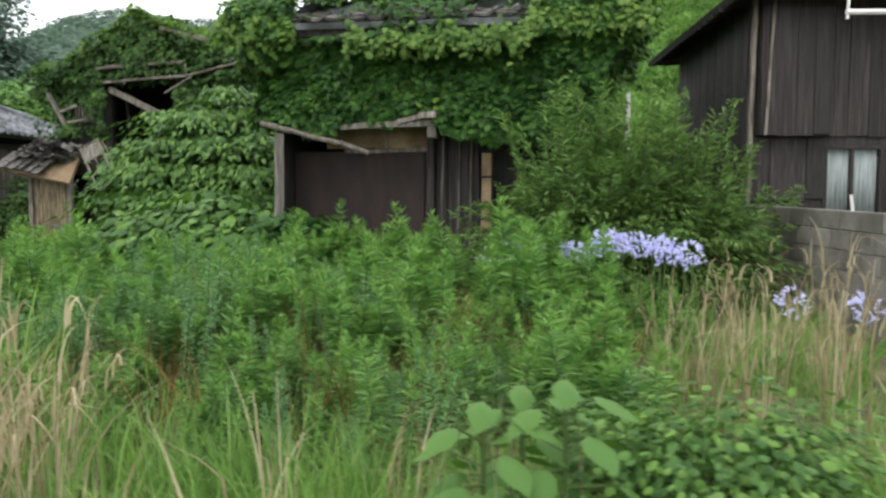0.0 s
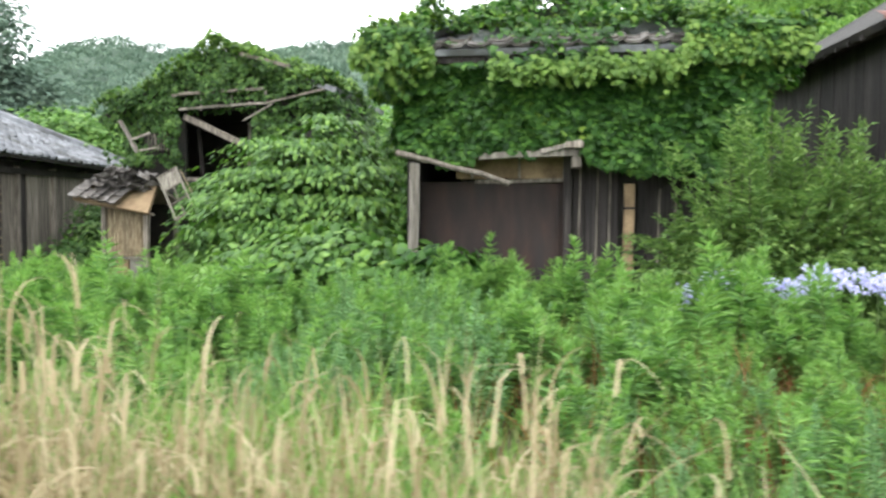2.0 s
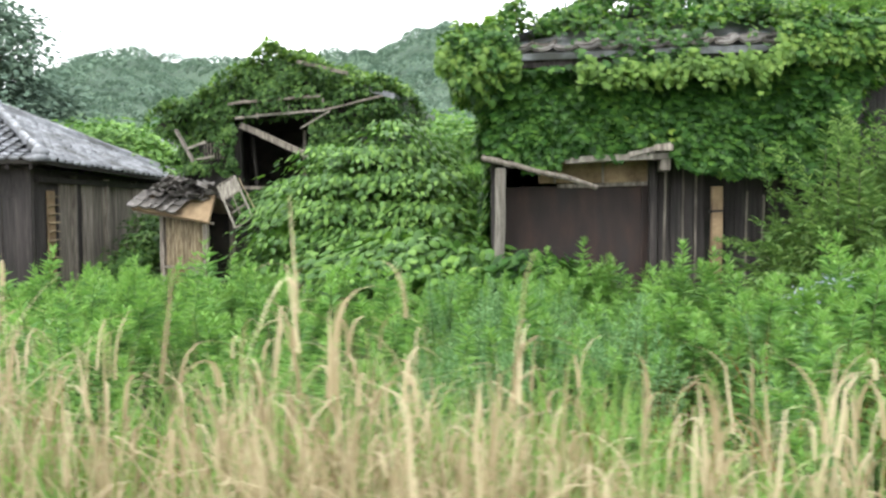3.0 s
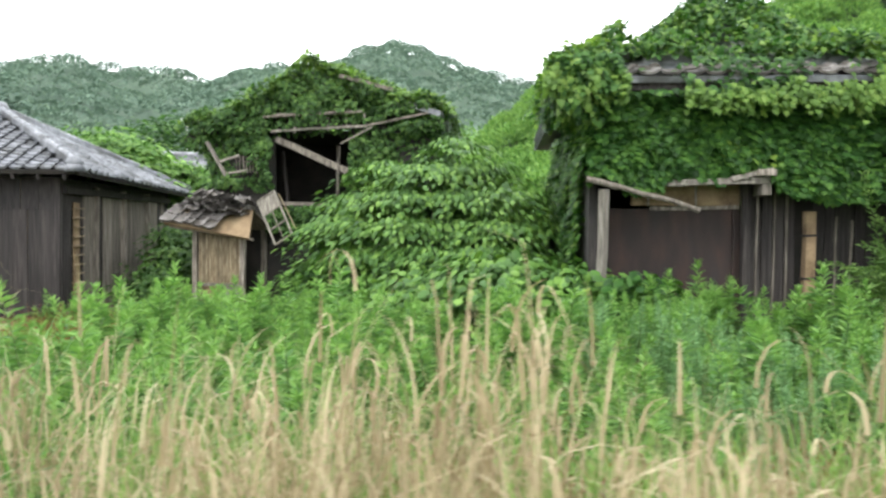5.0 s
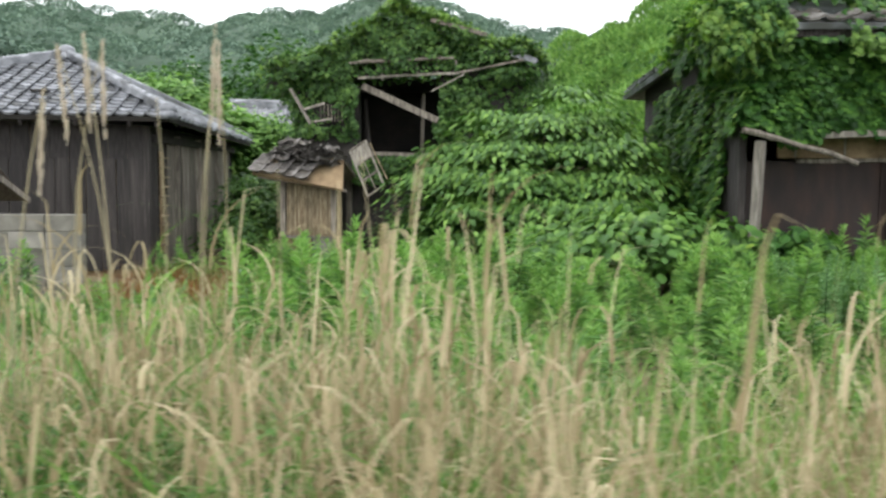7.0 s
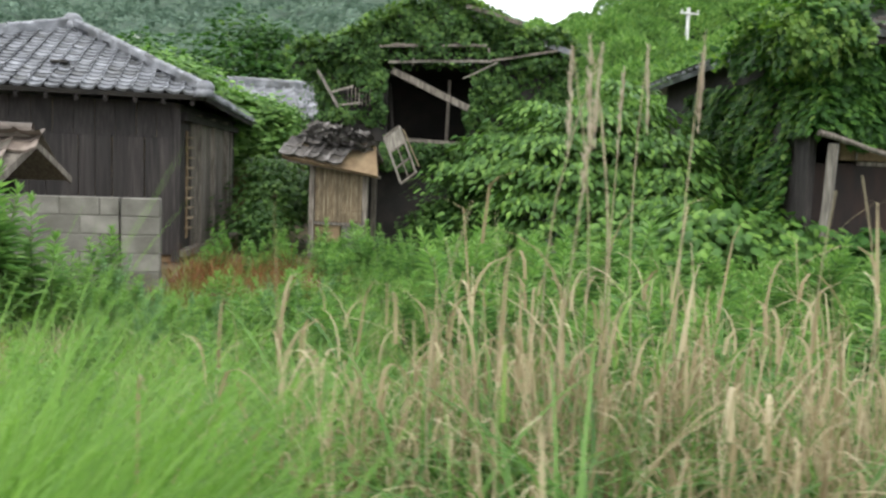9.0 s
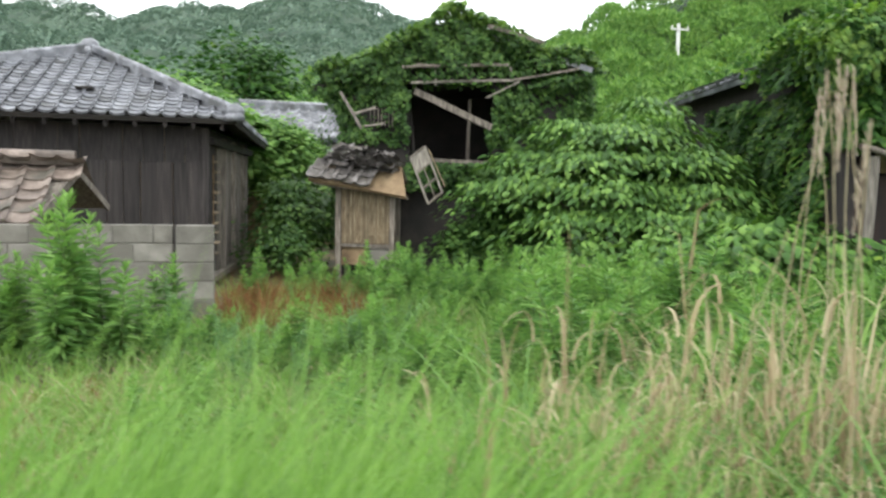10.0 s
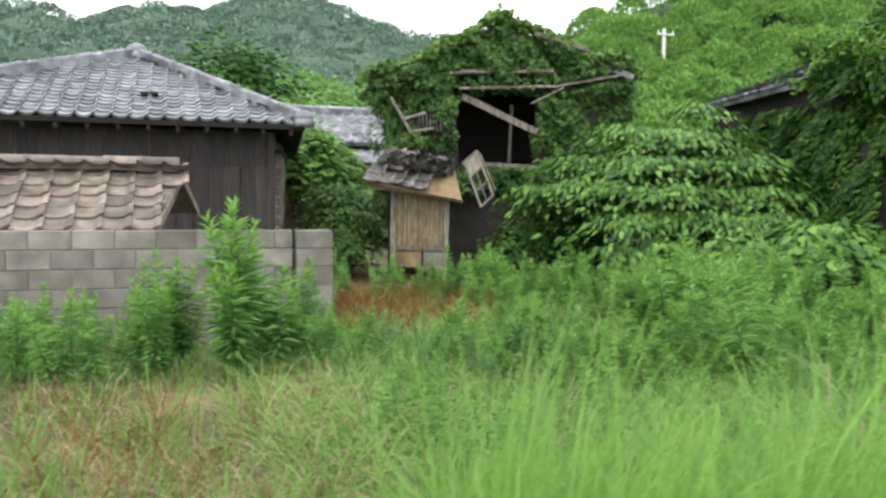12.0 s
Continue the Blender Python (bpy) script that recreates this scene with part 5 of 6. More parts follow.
def feather_bush(foot, label, branches, leaves, length, seed):
    """Arching branches from one root, each with leaflets along both sides."""
    r = np.random.default_rng(seed)
    t = base("feathery_bush", label, "bush", at=foot)
    pieces, wood = [], []
    s = np.linspace(0.25, 1.0, leaves)
    for i in range(branches):
        a = r.uniform(0, 6.28)
        tilt = r.uniform(0.1, 1.15)
        ln = length * r.uniform(0.6, 1.05) * (1.0 - 0.12 * tilt)
        start = np.array([r.normal() * 0.35, r.normal() * 0.2, r.uniform(0.05, 0.5)])
        h = np.array([math.cos(a) * 1.15, math.sin(a) * 0.8, 0]) * math.sin(tilt)
        p = start + h * (s[:, None] * ln) + np.array([0, 0, 1.0]) * (s * math.cos(tilt) * ln + 0.25 * s * ln - 0.5 * s ** 2 * ln * math.sin(tilt))[:, None]
        p[:, 2] = np.maximum(p[:, 2], 0.03)
        tan = np.gradient(p, axis=0)
        tan /= np.linalg.norm(tan, axis=1, keepdims=True) + 1e-9
        side = np.cross(tan, [0, 0, 1.0])
        side /= np.linalg.norm(side, axis=1, keepdims=True) + 1e-9
        sg = np.where(np.arange(leaves) % 2, 1.0, -1.0)[:, None]
        way = tan * 0.8 + side * sg + r.normal(size=(leaves, 3)) * 0.3 + [0, 0, -0.1]
        up = np.tile([0, 0, 1.0], (leaves, 1)) + r.normal(size=(leaves, 3)) * 0.35
        pieces.append(many(LITE_V * np.array([0.95, 1, 1]), LITE_F, frames_of(way, up, r.uniform(0.1, 0.17, leaves) * (1.15 - 0.4 * s)), p + r.normal(size=(leaves, 3)) * 0.02))
        k = p[:: max(1, leaves // 6)]
        w = np.linspace(0.012, 0.003, len(k))[:, None]
        ring = np.concatenate([k + side[:len(k)] * w, k - side[:len(k)] * w, k + [0, 0, 1] * w])
        m = len(k)
        f = []
        for j in range(m - 1):
            for u, v in ((0, m), (m, 2 * m), (2 * m, 0)):
                f += [(u + j, v + j, v + j + 1), (u + j, v + j + 1, u + j + 1)]
        wood.append((ring, np.array(f)))
    inner, _ = spray_crown([(0, 0, 0.5 * length, 0.42 * length, 0.3 * length, 0.4 * length), (0.1, -0.1, 0.28 * length, 0.5 * length, 0.3 * length, 0.25 * length)], 190, 46, 0.12, LITE_V, LITE_F, reach=0.5, flat=0.2, droop=0.3)
    pieces.append(inner)
    tagged(soup("leaflet_mass", *joined(pieces), M_BUSH, t), kind="stuff")
    tagged(soup("branch_frame", *joined(wood), M_BARK, t), kind="stuff")


feather_bush((1.75, 9.3, 0), "feathery olive-green bush beside the barn", 260, 120, 1.95, 61)
feather_bush((2.5, 9.25, 0), "lower feathery olive-green bush by the dark house", 210, 110, 1.75, 62)
grown("shade_bush", "dark green bush before the open front of the ruined house", "bush", (-5.2, 15.6, 0), 1.7,
      [(-5.2, 15.6, 0.9, 0.75, 0.35, 0.8), (-5.9, 15.55, 0.6, 0.5, 0.3, 0.6)], 170, 26, 0.1, M_VINE, trunk=0.05, reach=0.35, droop=0.7)
grown("shade_bush", "dark green bush between the farmhouse and the outhouse", "bush", (-8.9, 18.0, 0), 2.1,
      [(-8.8, 18.0, 0.9, 0.5, 0.9, 0.85), (-9.0, 16.9, 0.5, 0.5, 0.5, 0.5), (-8.4, 19.0, 0.8, 0.6, 0.8, 0.8)], 230, 26, 0.1, M_VINE, trunk=0.06, reach=0.45, droop=0.7)
for i, (x, y, r, top) in enumerate(((-13.6, 22.6, 1.5, 3.9), (-11.7, 22.2, 1.5, 4.15), (-10.1, 22.4, 1.2, 3.5), (-9.0, 22.0, 0.9, 3.1), (-10.9, 21.6, 1.2, 3.9))):
    grown("garden_tree", "round-headed light green tree behind the farmhouse", "tree", (x, y, 0), top,
          [(x, y, top - r * 0.85, r, r * 0.9, r * 0.85), (x + r * 0.5, y - 0.2, top - r * 1.3, r * 0.8, r * 0.7, r * 0.8)], 400, 24, 0.17, M_SLOPE, reach=0.5, flat=0.35, droop=0.5, limbs=6, group="trees behind the farmhouse")
# far trees take the leaf colour that has haze in it
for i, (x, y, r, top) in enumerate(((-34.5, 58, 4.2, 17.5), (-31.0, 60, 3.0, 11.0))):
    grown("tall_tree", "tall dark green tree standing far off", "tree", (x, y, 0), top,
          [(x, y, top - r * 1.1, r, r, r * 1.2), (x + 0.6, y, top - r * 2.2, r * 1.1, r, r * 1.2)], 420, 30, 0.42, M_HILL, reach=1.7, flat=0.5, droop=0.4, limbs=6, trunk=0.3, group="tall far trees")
for i, (x, y, r, top) in enumerate(((-9.6, 40, 2.6, 8.0), (-5.6, 44, 2.6, 7.4), (-14.5, 42, 2.8, 7.2), (-2.4, 46, 2.4, 7.4), (-18.5, 44, 2.6, 6.6), (1.5, 48, 2.6, 8.0), (-12.0, 36, 1.8, 5.0), (-7.0, 36, 1.8, 5.2))):
    grown("distant_tree", "leafy tree at the foot of the hills", "tree", (x, y, 0), top,
          [(x, y, top - r * 0.9, r, r, r * 0.9), (x + r * 0.5, y - 0.5, top - r * 1.6, r * 1.1, r, r)], 230, 20, 0.3, M_SLOPE if i % 2 else M_IVY, reach=1.0, flat=0.4, droop=0.4, limbs=5, trunk=0.22, group="trees below the hills")


# ---- weeds ----
def weed_arrays(h, leaves, lsize, seed, tv, tf, spread=0.75, start=0.25, tuft=14):
    r = np.random.default_rng(seed)
    t = np.sort(r.uniform(start, 1.0, leaves))
    ang = np.arange(leaves) * 2.4 + r.uniform(-0.3, 0.3, leaves)
    sway = np.array([r.normal() * 0.05, r.normal() * 0.05])
    z = t * h
    p = np.stack([sway[0] * t ** 2 * h * 2, sway[1] * t ** 2 * h * 2, z], 1)
    rise = np.interp(t, [0, 0.5, 0.9, 1.0], [-0.25, 0.15, 0.7, 2.2])
    way = np.stack([np.cos(ang), np.sin(ang), rise], 1)
    size = lsize * np.interp(t, [0, 0.3, 0.75, 1.0], [0.7, 1.1, 1.0, 0.55]) * r.uniform(0.8, 1.2, leaves)
    fr = frames_of(way, np.tile([0.0, 0.0, 1.0], (leaves, 1)) + r.normal(size=(leaves, 3)) * 0.25, size)
    young = t > 0.8
    v, f = many(tv, tf, fr[~young], p[~young])
    shoot = many(tv, tf, fr[young], p[young])
    # side twigs of the head
    k = 6
    s = np.linspace(0, 1, k)
    ring = []
    for i in range(k):
        w = 0.008 * (1 - 0.7 * s[i]) * (h + 0.3)
        c = np.array([sway[0] * s[i] ** 2 * h * 2, sway[1] * s[i] ** 2 * h * 2, s[i] * h])
        ring += [c + np.array([math.cos(a) * w, math.sin(a) * w, 0]) for a in (0, 2.1, 4.2)]
    sf = []
    for i in range(k - 1):
        for j in range(3):
            a, b, c, d = i * 3 + j, i * 3 + (j + 1) % 3, i * 3 + 3 + j, i * 3 + 3 + (j + 1) % 3
            sf += [(a, b, d), (a, d, c)]
    return (v, f), (np.array(ring), np.array(sf)), shoot


def mesh_of(name, v, f, material):
    ob = soup(name, v, f, material)
    me = ob.data
    bpy.data.objects.remove(ob)
    return me


def scatter_plants(name, label, category, spots, heights, variants, material, tip_material, group, singles):
    """The first ones as plants of their own, the rest joined."""
    shapes = [(mesh_of("foliage", *a, material), mesh_of("stem", *s, M_STEM), mesh_of("shoot", *y, tip_material), a, s, y) for a, s, y in variants]
    joined_leaf, joined_stem, joined_tip = [], [], []
    proto = {}
    for i, ((x, y), h) in enumerate(zip(spots, heights)):
        k = i % len(shapes)
        z = float(ground_z(x, y)) - 0.02
        turn = float(RNG.uniform(0, 360))
        m = pose(x, y, z, float(RNG.normal() * 4), float(RNG.normal() * 4), turn)
        if i < singles:
            if k not in proto:
                p = new(name)
                for nm, me in (("foliage", shapes[k][0]), ("stem", shapes[k][1]), ("shoot", shapes[k][2])):
                    o = new(nm, me)
                    o.parent = p
                    tagged(o, kind="stuff" if nm != "stem" else "")
                tagged(p, label, category, group)
                proto[k] = p
                q = p
                q.matrix_world = m @ Matrix.Scale(h, 4)
            else:
                q = copy_thing(proto[k], m)
                q.scale = (h, h, h)
        else:
            M = np.array(m)
            for src, dst in ((shapes[k][3], joined_leaf), (shapes[k][4], joined_stem), (shapes[k][5], joined_tip)):
                dst.append((src[0] * h @ M[:3, :3].T + M[:3, 3], src[1]))
    if joined_leaf:
        f = base(name + "_field", label.replace("plant", "plants"), category, kind="stuff", group=group)
        tagged(soup("foliage", *joined(joined_leaf), material, f), kind="stuff")
        tagged(soup("stems", *joined(joined_stem), M_STEM, f), kind="stuff")
        tagged(soup("shoots", *joined(joined_tip), tip_material, f), kind="stuff")


def zone(n, x0, x1, y0, y1, h0, h1):
    x, y = RNG.uniform(x0, x1, n), RNG.uniform(y0, y1, n)
    keep = y > path_y(x) + 1.9
    h = RNG.uniform(h0, h1, n) * (0.92 + 0.2 * clumpy(x, y, 1.3))
    return np.stack([x, y], 1)[keep], h[keep]


def zones(*zs):
    a = [zone(*z) for z in zs]
    p, h = np.concatenate([q[0] for q in a]), np.concatenate([q[1] for q in a])
    clear = ~((p[:, 1] > 10.2 + 0.1 * p[:, 0] * -1) & (p[:, 0] > -2.4) & (p[:, 0] < 2.3))
    clear &= ~((p[:, 0] < -10.0) & (p[:, 1] > 11.05))
    clear &= ~((p[:, 0] > -10.3) & (p[:, 0] < -8.2) & (p[:, 1] > 9.9) & (p[:, 1] < 13.0))
    clear &= ~((p[:, 0] > 3.9)) & ~((p[:, 0] > 1.0) & (p[:, 1] < 6.5))
    p, h = p[clear], h[clear]
    h = np.where((p[:, 0] > 0.3) & (p[:, 1] > 5.0) & (p[:, 1] < 8.4) & (h < 1.04), np.minimum(h, 0.6), h)
    order = RNG.permutation(len(p))
    return p[order], h[order]


def bushy(stems, leaves, lsize, seed, wide, **kw):
    """Several stems from one root, of unlike height."""
    r = np.random.default_rng(seed)
    la, st, tp = [], [], []
    for i in range(stems):
        hh = 1.0 if i == 0 else r.uniform(0.62, 0.97)
        (v, f), (sv, sf), (yv, yf) = weed_arrays(hh, leaves, lsize, seed * 10 + i, LITE_V * np.array([wide, 1, 1]), LITE_F, **kw)
        a, out = r.uniform(0, 6.28), r.uniform(0.03, 0.16) * (i > 0)
        shift = np.array([math.cos(a) * out, math.sin(a) * out, 0])
        for dst, vv, ff in ((la, v, f), (st, sv, sf), (tp, yv, yf)):
            lean = vv[:, 2:3] * np.array([[math.cos(a), math.sin(a), 0]]) * out * 0.9
            dst.append((vv + shift + lean, ff))
    return joined(la), joined(st), joined(tp)


goldenrod = [bushy(2 + i % 4, 92, 0.13, 100 + i, 1.1, start=0.2) for i in range(8)]
p, h = zones((130, -2.4, 2.2, 3.9, 7.0, 0.45, 0.9), (120, -2.6, 2.2, 6.2, 9.9, 0.55, 1.1), (26, -0.6, 1.8, 6.5, 9.2, 1.05, 1.28), (140, -7.2, -2.6, 5.2, 10.8, 0.5, 1.1), (18, -7.8, -4.8, 7.2, 9.5, 1.05, 1.3),
             (140, -9.8, -4.6, 9.8, 14.0, 0.55, 0.95), (12, -13.3, -12.4, 9.0, 10.3, 0.85, 1.08), (7, -12.05, -11.6, 9.1, 10.1, 0.8, 1.0), (4, -11.35, -10.95, 9.4, 9.8, 1.2, 1.5), (8, -11.1, -10.4, 9.8, 10.7, 0.5, 0.85), (110, -10.4, -5.5, 5.8, 9.8, 0.4, 0.75), (40, -3.5, -0.5, 8.8, 10.2, 0.75, 1.05))
scatter_plants("goldenrod_plant", "tall fresh green weed plant with narrow leaves", "weed", p, h, goldenrod, M_WEED, M_SHOOT, "tall weeds in the field", 280)

mugwort = [bushy(4, 120, 0.07, 200 + i, 1.4, start=0.15) for i in range(4)]
p, h = zones((44, -3.3, -1.5, 5.4, 7.2, 0.7, 1.0), (26, -3.0, -0.8, 7.0, 9.0, 0.75, 1.05), (40, -1.2, 1.0, 3.9, 7.0, 0.45, 0.8), (30, -10.5, -8.5, 8.0, 10.5, 0.45, 0.75))
scatter_plants("mugwort_plant", "grey-green bushy weed plant with fine leaves", "weed", p, h, mugwort, M_MUGWORT, M_MUGWORT, "grey-green weeds in the field", 60)


def broadleaf(x, y, h):
    t = base("broadleaf_weed", "weed with large heart-shaped green leaves", "weed", at=(x, y, 0), group="broad-leaved weeds")
    n = 16
    ang = np.arange(n) * 2.4
    hh = np.linspace(0.35, 1.0, n) * h
    out = np.interp(np.linspace(0, 1, n), [0, 1], [0.26, 0.06])
    for i in range(n):
        a = ang[i]
        c = Vector((math.cos(a) * out[i], math.sin(a) * out[i], hh[i]))
        d = np.array([[math.cos(a), math.sin(a), -0.35]])
        v, f = many(OVAL_V * np.array([0.95, 1, 1]), OVAL_F, frames_of(d, np.array([[0.45 * math.sin(i * 1.3), 0.35 * math.cos(i * 2.3), 1.0]]), [0.15 + 0.045 * math.sin(i * 2.1)]), np.array([c[:]]))
        soup("leaf", v, f, M_TREE, t)
        beam("petiole", (0, 0, hh[i] * 0.9), c, 0.008, 0.008, M_STEM, t, sides=4, rough=0.0)
    beam("stem", (0, 0, 0), (0, 0, h), 0.018, 0.018, M_STEM, t, sides=6)


for x, y, h in ((0.14, 2.7, 0.74), (0.42, 2.75, 0.8), (0.3, 3.0, 0.72)):
    broadleaf(x, y, h)


grown("bramble_bush", "low bramble with small dark green leaves beside the path", "bramble", (0.95, 2.75, 0), 0.7,
      [(0.95, 2.75, 0.38, 0.35, 0.28, 0.34), (1.25, 2.95, 0.32, 0.3, 0.3, 0.32), (0.75, 3.1, 0.3, 0.3, 0.25, 0.3)], 170, 24, 0.045, M_TREE, trunk=0.012, limbs=12, reach=0.22, flat=0.5, droop=0.6)


# ---- lilies ----
def agapanthus(x, y, h, seed):
    r = np.random.default_rng(seed)
    t = base("agapanthus_plant", "agapanthus with a round head of lilac-blue flowers", "flower", at=(x, y, 0), group="agapanthus by the wall")
    beam("stalk", (0, 0, 0), (0.02, 0, h), 0.014, 0.014, M_STEM, t, sides=6, rough=0.0)
    n = 30
    d = r.normal(size=(n, 3))
    d[:, 2] = d[:, 2] * 0.8 + 0.15
    d /= np.linalg.norm(d, axis=1, keepdims=True)
    c = np.array([0.02, 0, h]) + d * r.uniform(0.05, 0.12, (n, 1))
    pieces = []
    for k in range(3):
        pieces.append(many(LONG_V * np.array([1.7, 1, 1]), LONG_F, frames_of(d + r.normal(size=(n, 3)) * 0.45, d + r.normal(size=(n, 3)) * 0.6, r.uniform(0.035, 0.055, n)), c))
    tagged(soup("flower_head", *joined(pieces), M_FLOWER, t), kind="stuff")
    n = 12
    foot = np.tile([0.0, 0, 0], (n, 1)) + r.normal(size=(n, 3)) * [0.03, 0.03, 0]
    a = r.uniform(0, 6.28, n)
    v, f = blades(foot, r.uniform(0.5, 0.75, n), np.stack([np.cos(a), np.sin(a)], 1), r.uniform(0.025, 0.035, n), r.uniform(0.5, 1.0, n))
    soup("leaf_tuft", v, f, M_GRASS, t)


for i in range(26):
    q = (i * 0.618) % 1
    x = 0.45 + 1.75 * q ** 0.85
    y = 8.2 - 1.2 * q + 0.45 * ((i * 0.381 + 0.2) % 1)
    agapanthus(x, y, 0.68 + 0.14 * q + 0.16 * ((i * 0.77) % 1), 300 + i)
agapanthus(2.45, 5.7, 0.62, 340)
agapanthus(2.9, 5.6, 0.6, 341)
agapanthus(3.3, 5.0, 0.5, 342)


# ---- grasses ----
def tufts(x, y, per, h0, h1, width, bend0, bend1, radius, lean=(0.0, 0.0), pull=0.0, segs=5, broken=0.0):
    """Blades grouped in tufts at the given places."""
    n = len(x) * per
    i = np.repeat(np.arange(len(x)), per)
    a = RNG.uniform(0, 2 * math.pi, n)
    rr = radius * np.sqrt(RNG.random(n))
    fx, fy = x[i] + np.cos(a) * rr, y[i] + np.sin(a) * rr
    th = RNG.uniform(0.75, 1.15, len(x))
    hgt = RNG.uniform(h0, h1, n) * th[i]
    ld = np.stack([np.cos(a) + lean[0] * pull, np.sin(a) + lean[1] * pull], 1) + RNG.normal(size=(n, 2)) * 0.3
    ld /= np.linalg.norm(ld, axis=1, keepdims=True) + 1e-6
    return blades(np.stack([fx, fy, ground_z(fx, fy) - 0.02], 1), hgt, ld, width * RNG.uniform(0.6, 1.3, n), RNG.uniform(bend0, bend1, n), segs, broken)


def dry_stand(x, y, per, h0, h1, leaves, radius=0.1):
    """Bleached stalks in tufts, each with withered leaves that arch out and hang."""
    n = len(x) * per
    i = np.repeat(np.arange(len(x)), per)
    a = RNG.uniform(0, 2 * math.pi, n)
    rr = radius * np.sqrt(RNG.random(n))
    fx, fy = x[i] + np.cos(a) * rr, y[i] + np.sin(a) * rr
    hgt = RNG.uniform(h0, h1, n) * RNG.uniform(0.8, 1.1, len(x))[i]
    foot = np.stack([fx, fy, ground_z(fx, fy) - 0.02], 1)
    ld = np.stack([np.cos(a), np.sin(a)], 1) + RNG.normal(size=(n, 2)) * 0.4
    ld /= np.linalg.norm(ld, axis=1, keepdims=True) + 1e-6
    bend = RNG.uniform(0.02, 0.35, n)
    out = [blades(foot, hgt, ld, RNG.uniform(0.008, 0.013, n), bend, 7)]
    for k in range(leaves):
        t = RNG.uniform(0.35, 0.98, n) ** 0.8
        p = foot + np.concatenate([ld * (bend * t ** 2 * hgt)[:, None], (hgt * (t - 0.55 * bend * t ** 3))[:, None]], 1)
        b = a + RNG.normal(size=n) * 1.3
        out.append(blades(p, RNG.uniform(0.2, 0.5, n) * (0.5 + 0.5 * hgt), np.stack([np.cos(b), np.sin(b)], 1), RNG.uniform(0.008, 0.017, n), RNG.uniform(0.25, 0.8, n), 6, 0.15, RNG.uniform(0.1, 1.1, (n, 1))))
    return joined(out)


def strip(n, x0, x1, d0, d1, power=1.0):
    x = RNG.uniform(x0, x1, n)
    return x, path_y(x) + d0 + (d1 - d0) * RNG.random(n) ** power


green, straw, dead = [], [], []
# low cover over the whole field
x, y = RNG.uniform(-16, 4.0, 5200), RNG.uniform(1.0, 15, 5200)
k = (y > path_y(x) + 1.3) & ~((y > 10.6) & (x > -2.3)) & ~((x < -10) & (y > 11))
green.append(tufts(x[k], y[k], 9, 0.2, 0.5, 0.011, 0.2, 0.9, 0.14, segs=3))
# open yard between wall and outhouse
x, y = RNG.uniform(-10.6, -5.5, 700), RNG.uniform(5.0, 11.5, 700)
green.append(tufts(x, y, 14, 0.35, 0.7, 0.011, 0.3, 1.1, 0.12, segs=4))
straw.append(tufts(x[:160], y[:160], 10, 0.35, 0.65, 0.009, 0.4, 1.2, 0.1, segs=4))
# tall dry grass along the path
x, y = strip(50, -3.6, -1.4, 1.6, 3.1)
straw.append(dry_stand(x[:34], y[:34], 6, 0.6, 1.1, 3))
x, y = strip(26, -3.6, -1.5, 1.6, 3.1)
straw.append(tufts(x, y, 14, 0.65, 1.15, 0.012, 0.05, 0.6, 0.09, segs=7, broken=0.3))
x, y = strip(54, -5.4, -2.6, 1.5, 3.0)
straw.append(dry_stand(x, y, 7, 0.7, 1.25, 3))
x, y = strip(40, -5.4, -2.6, 1.5, 3.0)
straw.append(tufts(x, y, 18, 0.75, 1.35, 0.013, 0.05, 0.7, 0.08, segs=7, broken=0.35))
x, y = strip(74, -8.0, -4.6, 1.5, 3.2)
straw.append(dry_stand(x, y, 7, 0.75, 1.4, 3))
x, y = strip(36, -8.2, -4.6, 1.5, 3.4)
straw.append(tufts(x, y, 21, 0.85, 1.55, 0.0135, 0.05, 0.75, 0.08, segs=8, broken=0.4))
x, y = strip(26, -8.4, -5.0, 1.8, 3.2)
straw.append(tufts(x, y, 4, 1.25, 1.6, 0.013, 0.15, 0.8, 0.05, segs=9, broken=0.4))
x, y = strip(30, -1.6, 2.2, 1.7, 3.2)
straw.append(tufts(x, y, 5, 0.55, 1.0, 0.014, 0.05, 0.5, 0.07, segs=6, broken=0.3))
# brown base growth, thickened so its dark colour stands in for shade
x, y = strip(430, -8.6, -2.0, 1.5, 4.2)
dead.append(tufts(x, y, 12, 0.3, 0.8, 0.01, 0.1, 0.8, 0.12))
x, y = strip(380, -8.4, -2.0, 1.4, 4.0)
green.append(tufts(x, y, 20, 0.45, 1.15, 0.015, 0.1, 0.7, 0.12))
x, y = strip(260, -2.2, 2.6, 1.5, 3.6)
green.append(tufts(x, y, 18, 0.35, 0.75, 0.012, 0.1, 0.8, 0.12))
# pale clump by the boundary wall
x, y = RNG.uniform(1.3, 3.1, 30), RNG.uniform(4.3, 6.0, 30)
straw.append(dry_stand(x[:14] * 0.8 + 0.3, y[:14], 5, 0.65, 1.12, 3))
x, y = RNG.uniform(1.3, 2.7, 14), RNG.uniform(4.5, 6.0, 14)
straw.append(tufts(x, y, 9, 0.6, 1.05, 0.012, 0.05, 0.5, 0.08, segs=6, broken=0.25))
green.append(tufts(x, y, 10, 0.5, 0.9, 0.011, 0.1, 0.6, 0.1))
x, y = RNG.uniform(2.1, 2.8, 8), RNG.uniform(3.4, 4.2, 8)
straw.append(tufts(x, y, 7, 0.55, 0.9, 0.01, 0.05, 0.4, 0.08))
# arching clump among the lilies
green.append(tufts(np.array([1.0, 1.15, 0.85]), np.array([7.7, 7.75, 7.6]), 26, 0.9, 1.25, 0.024, 0.25, 0.8, 0.06, segs=7))
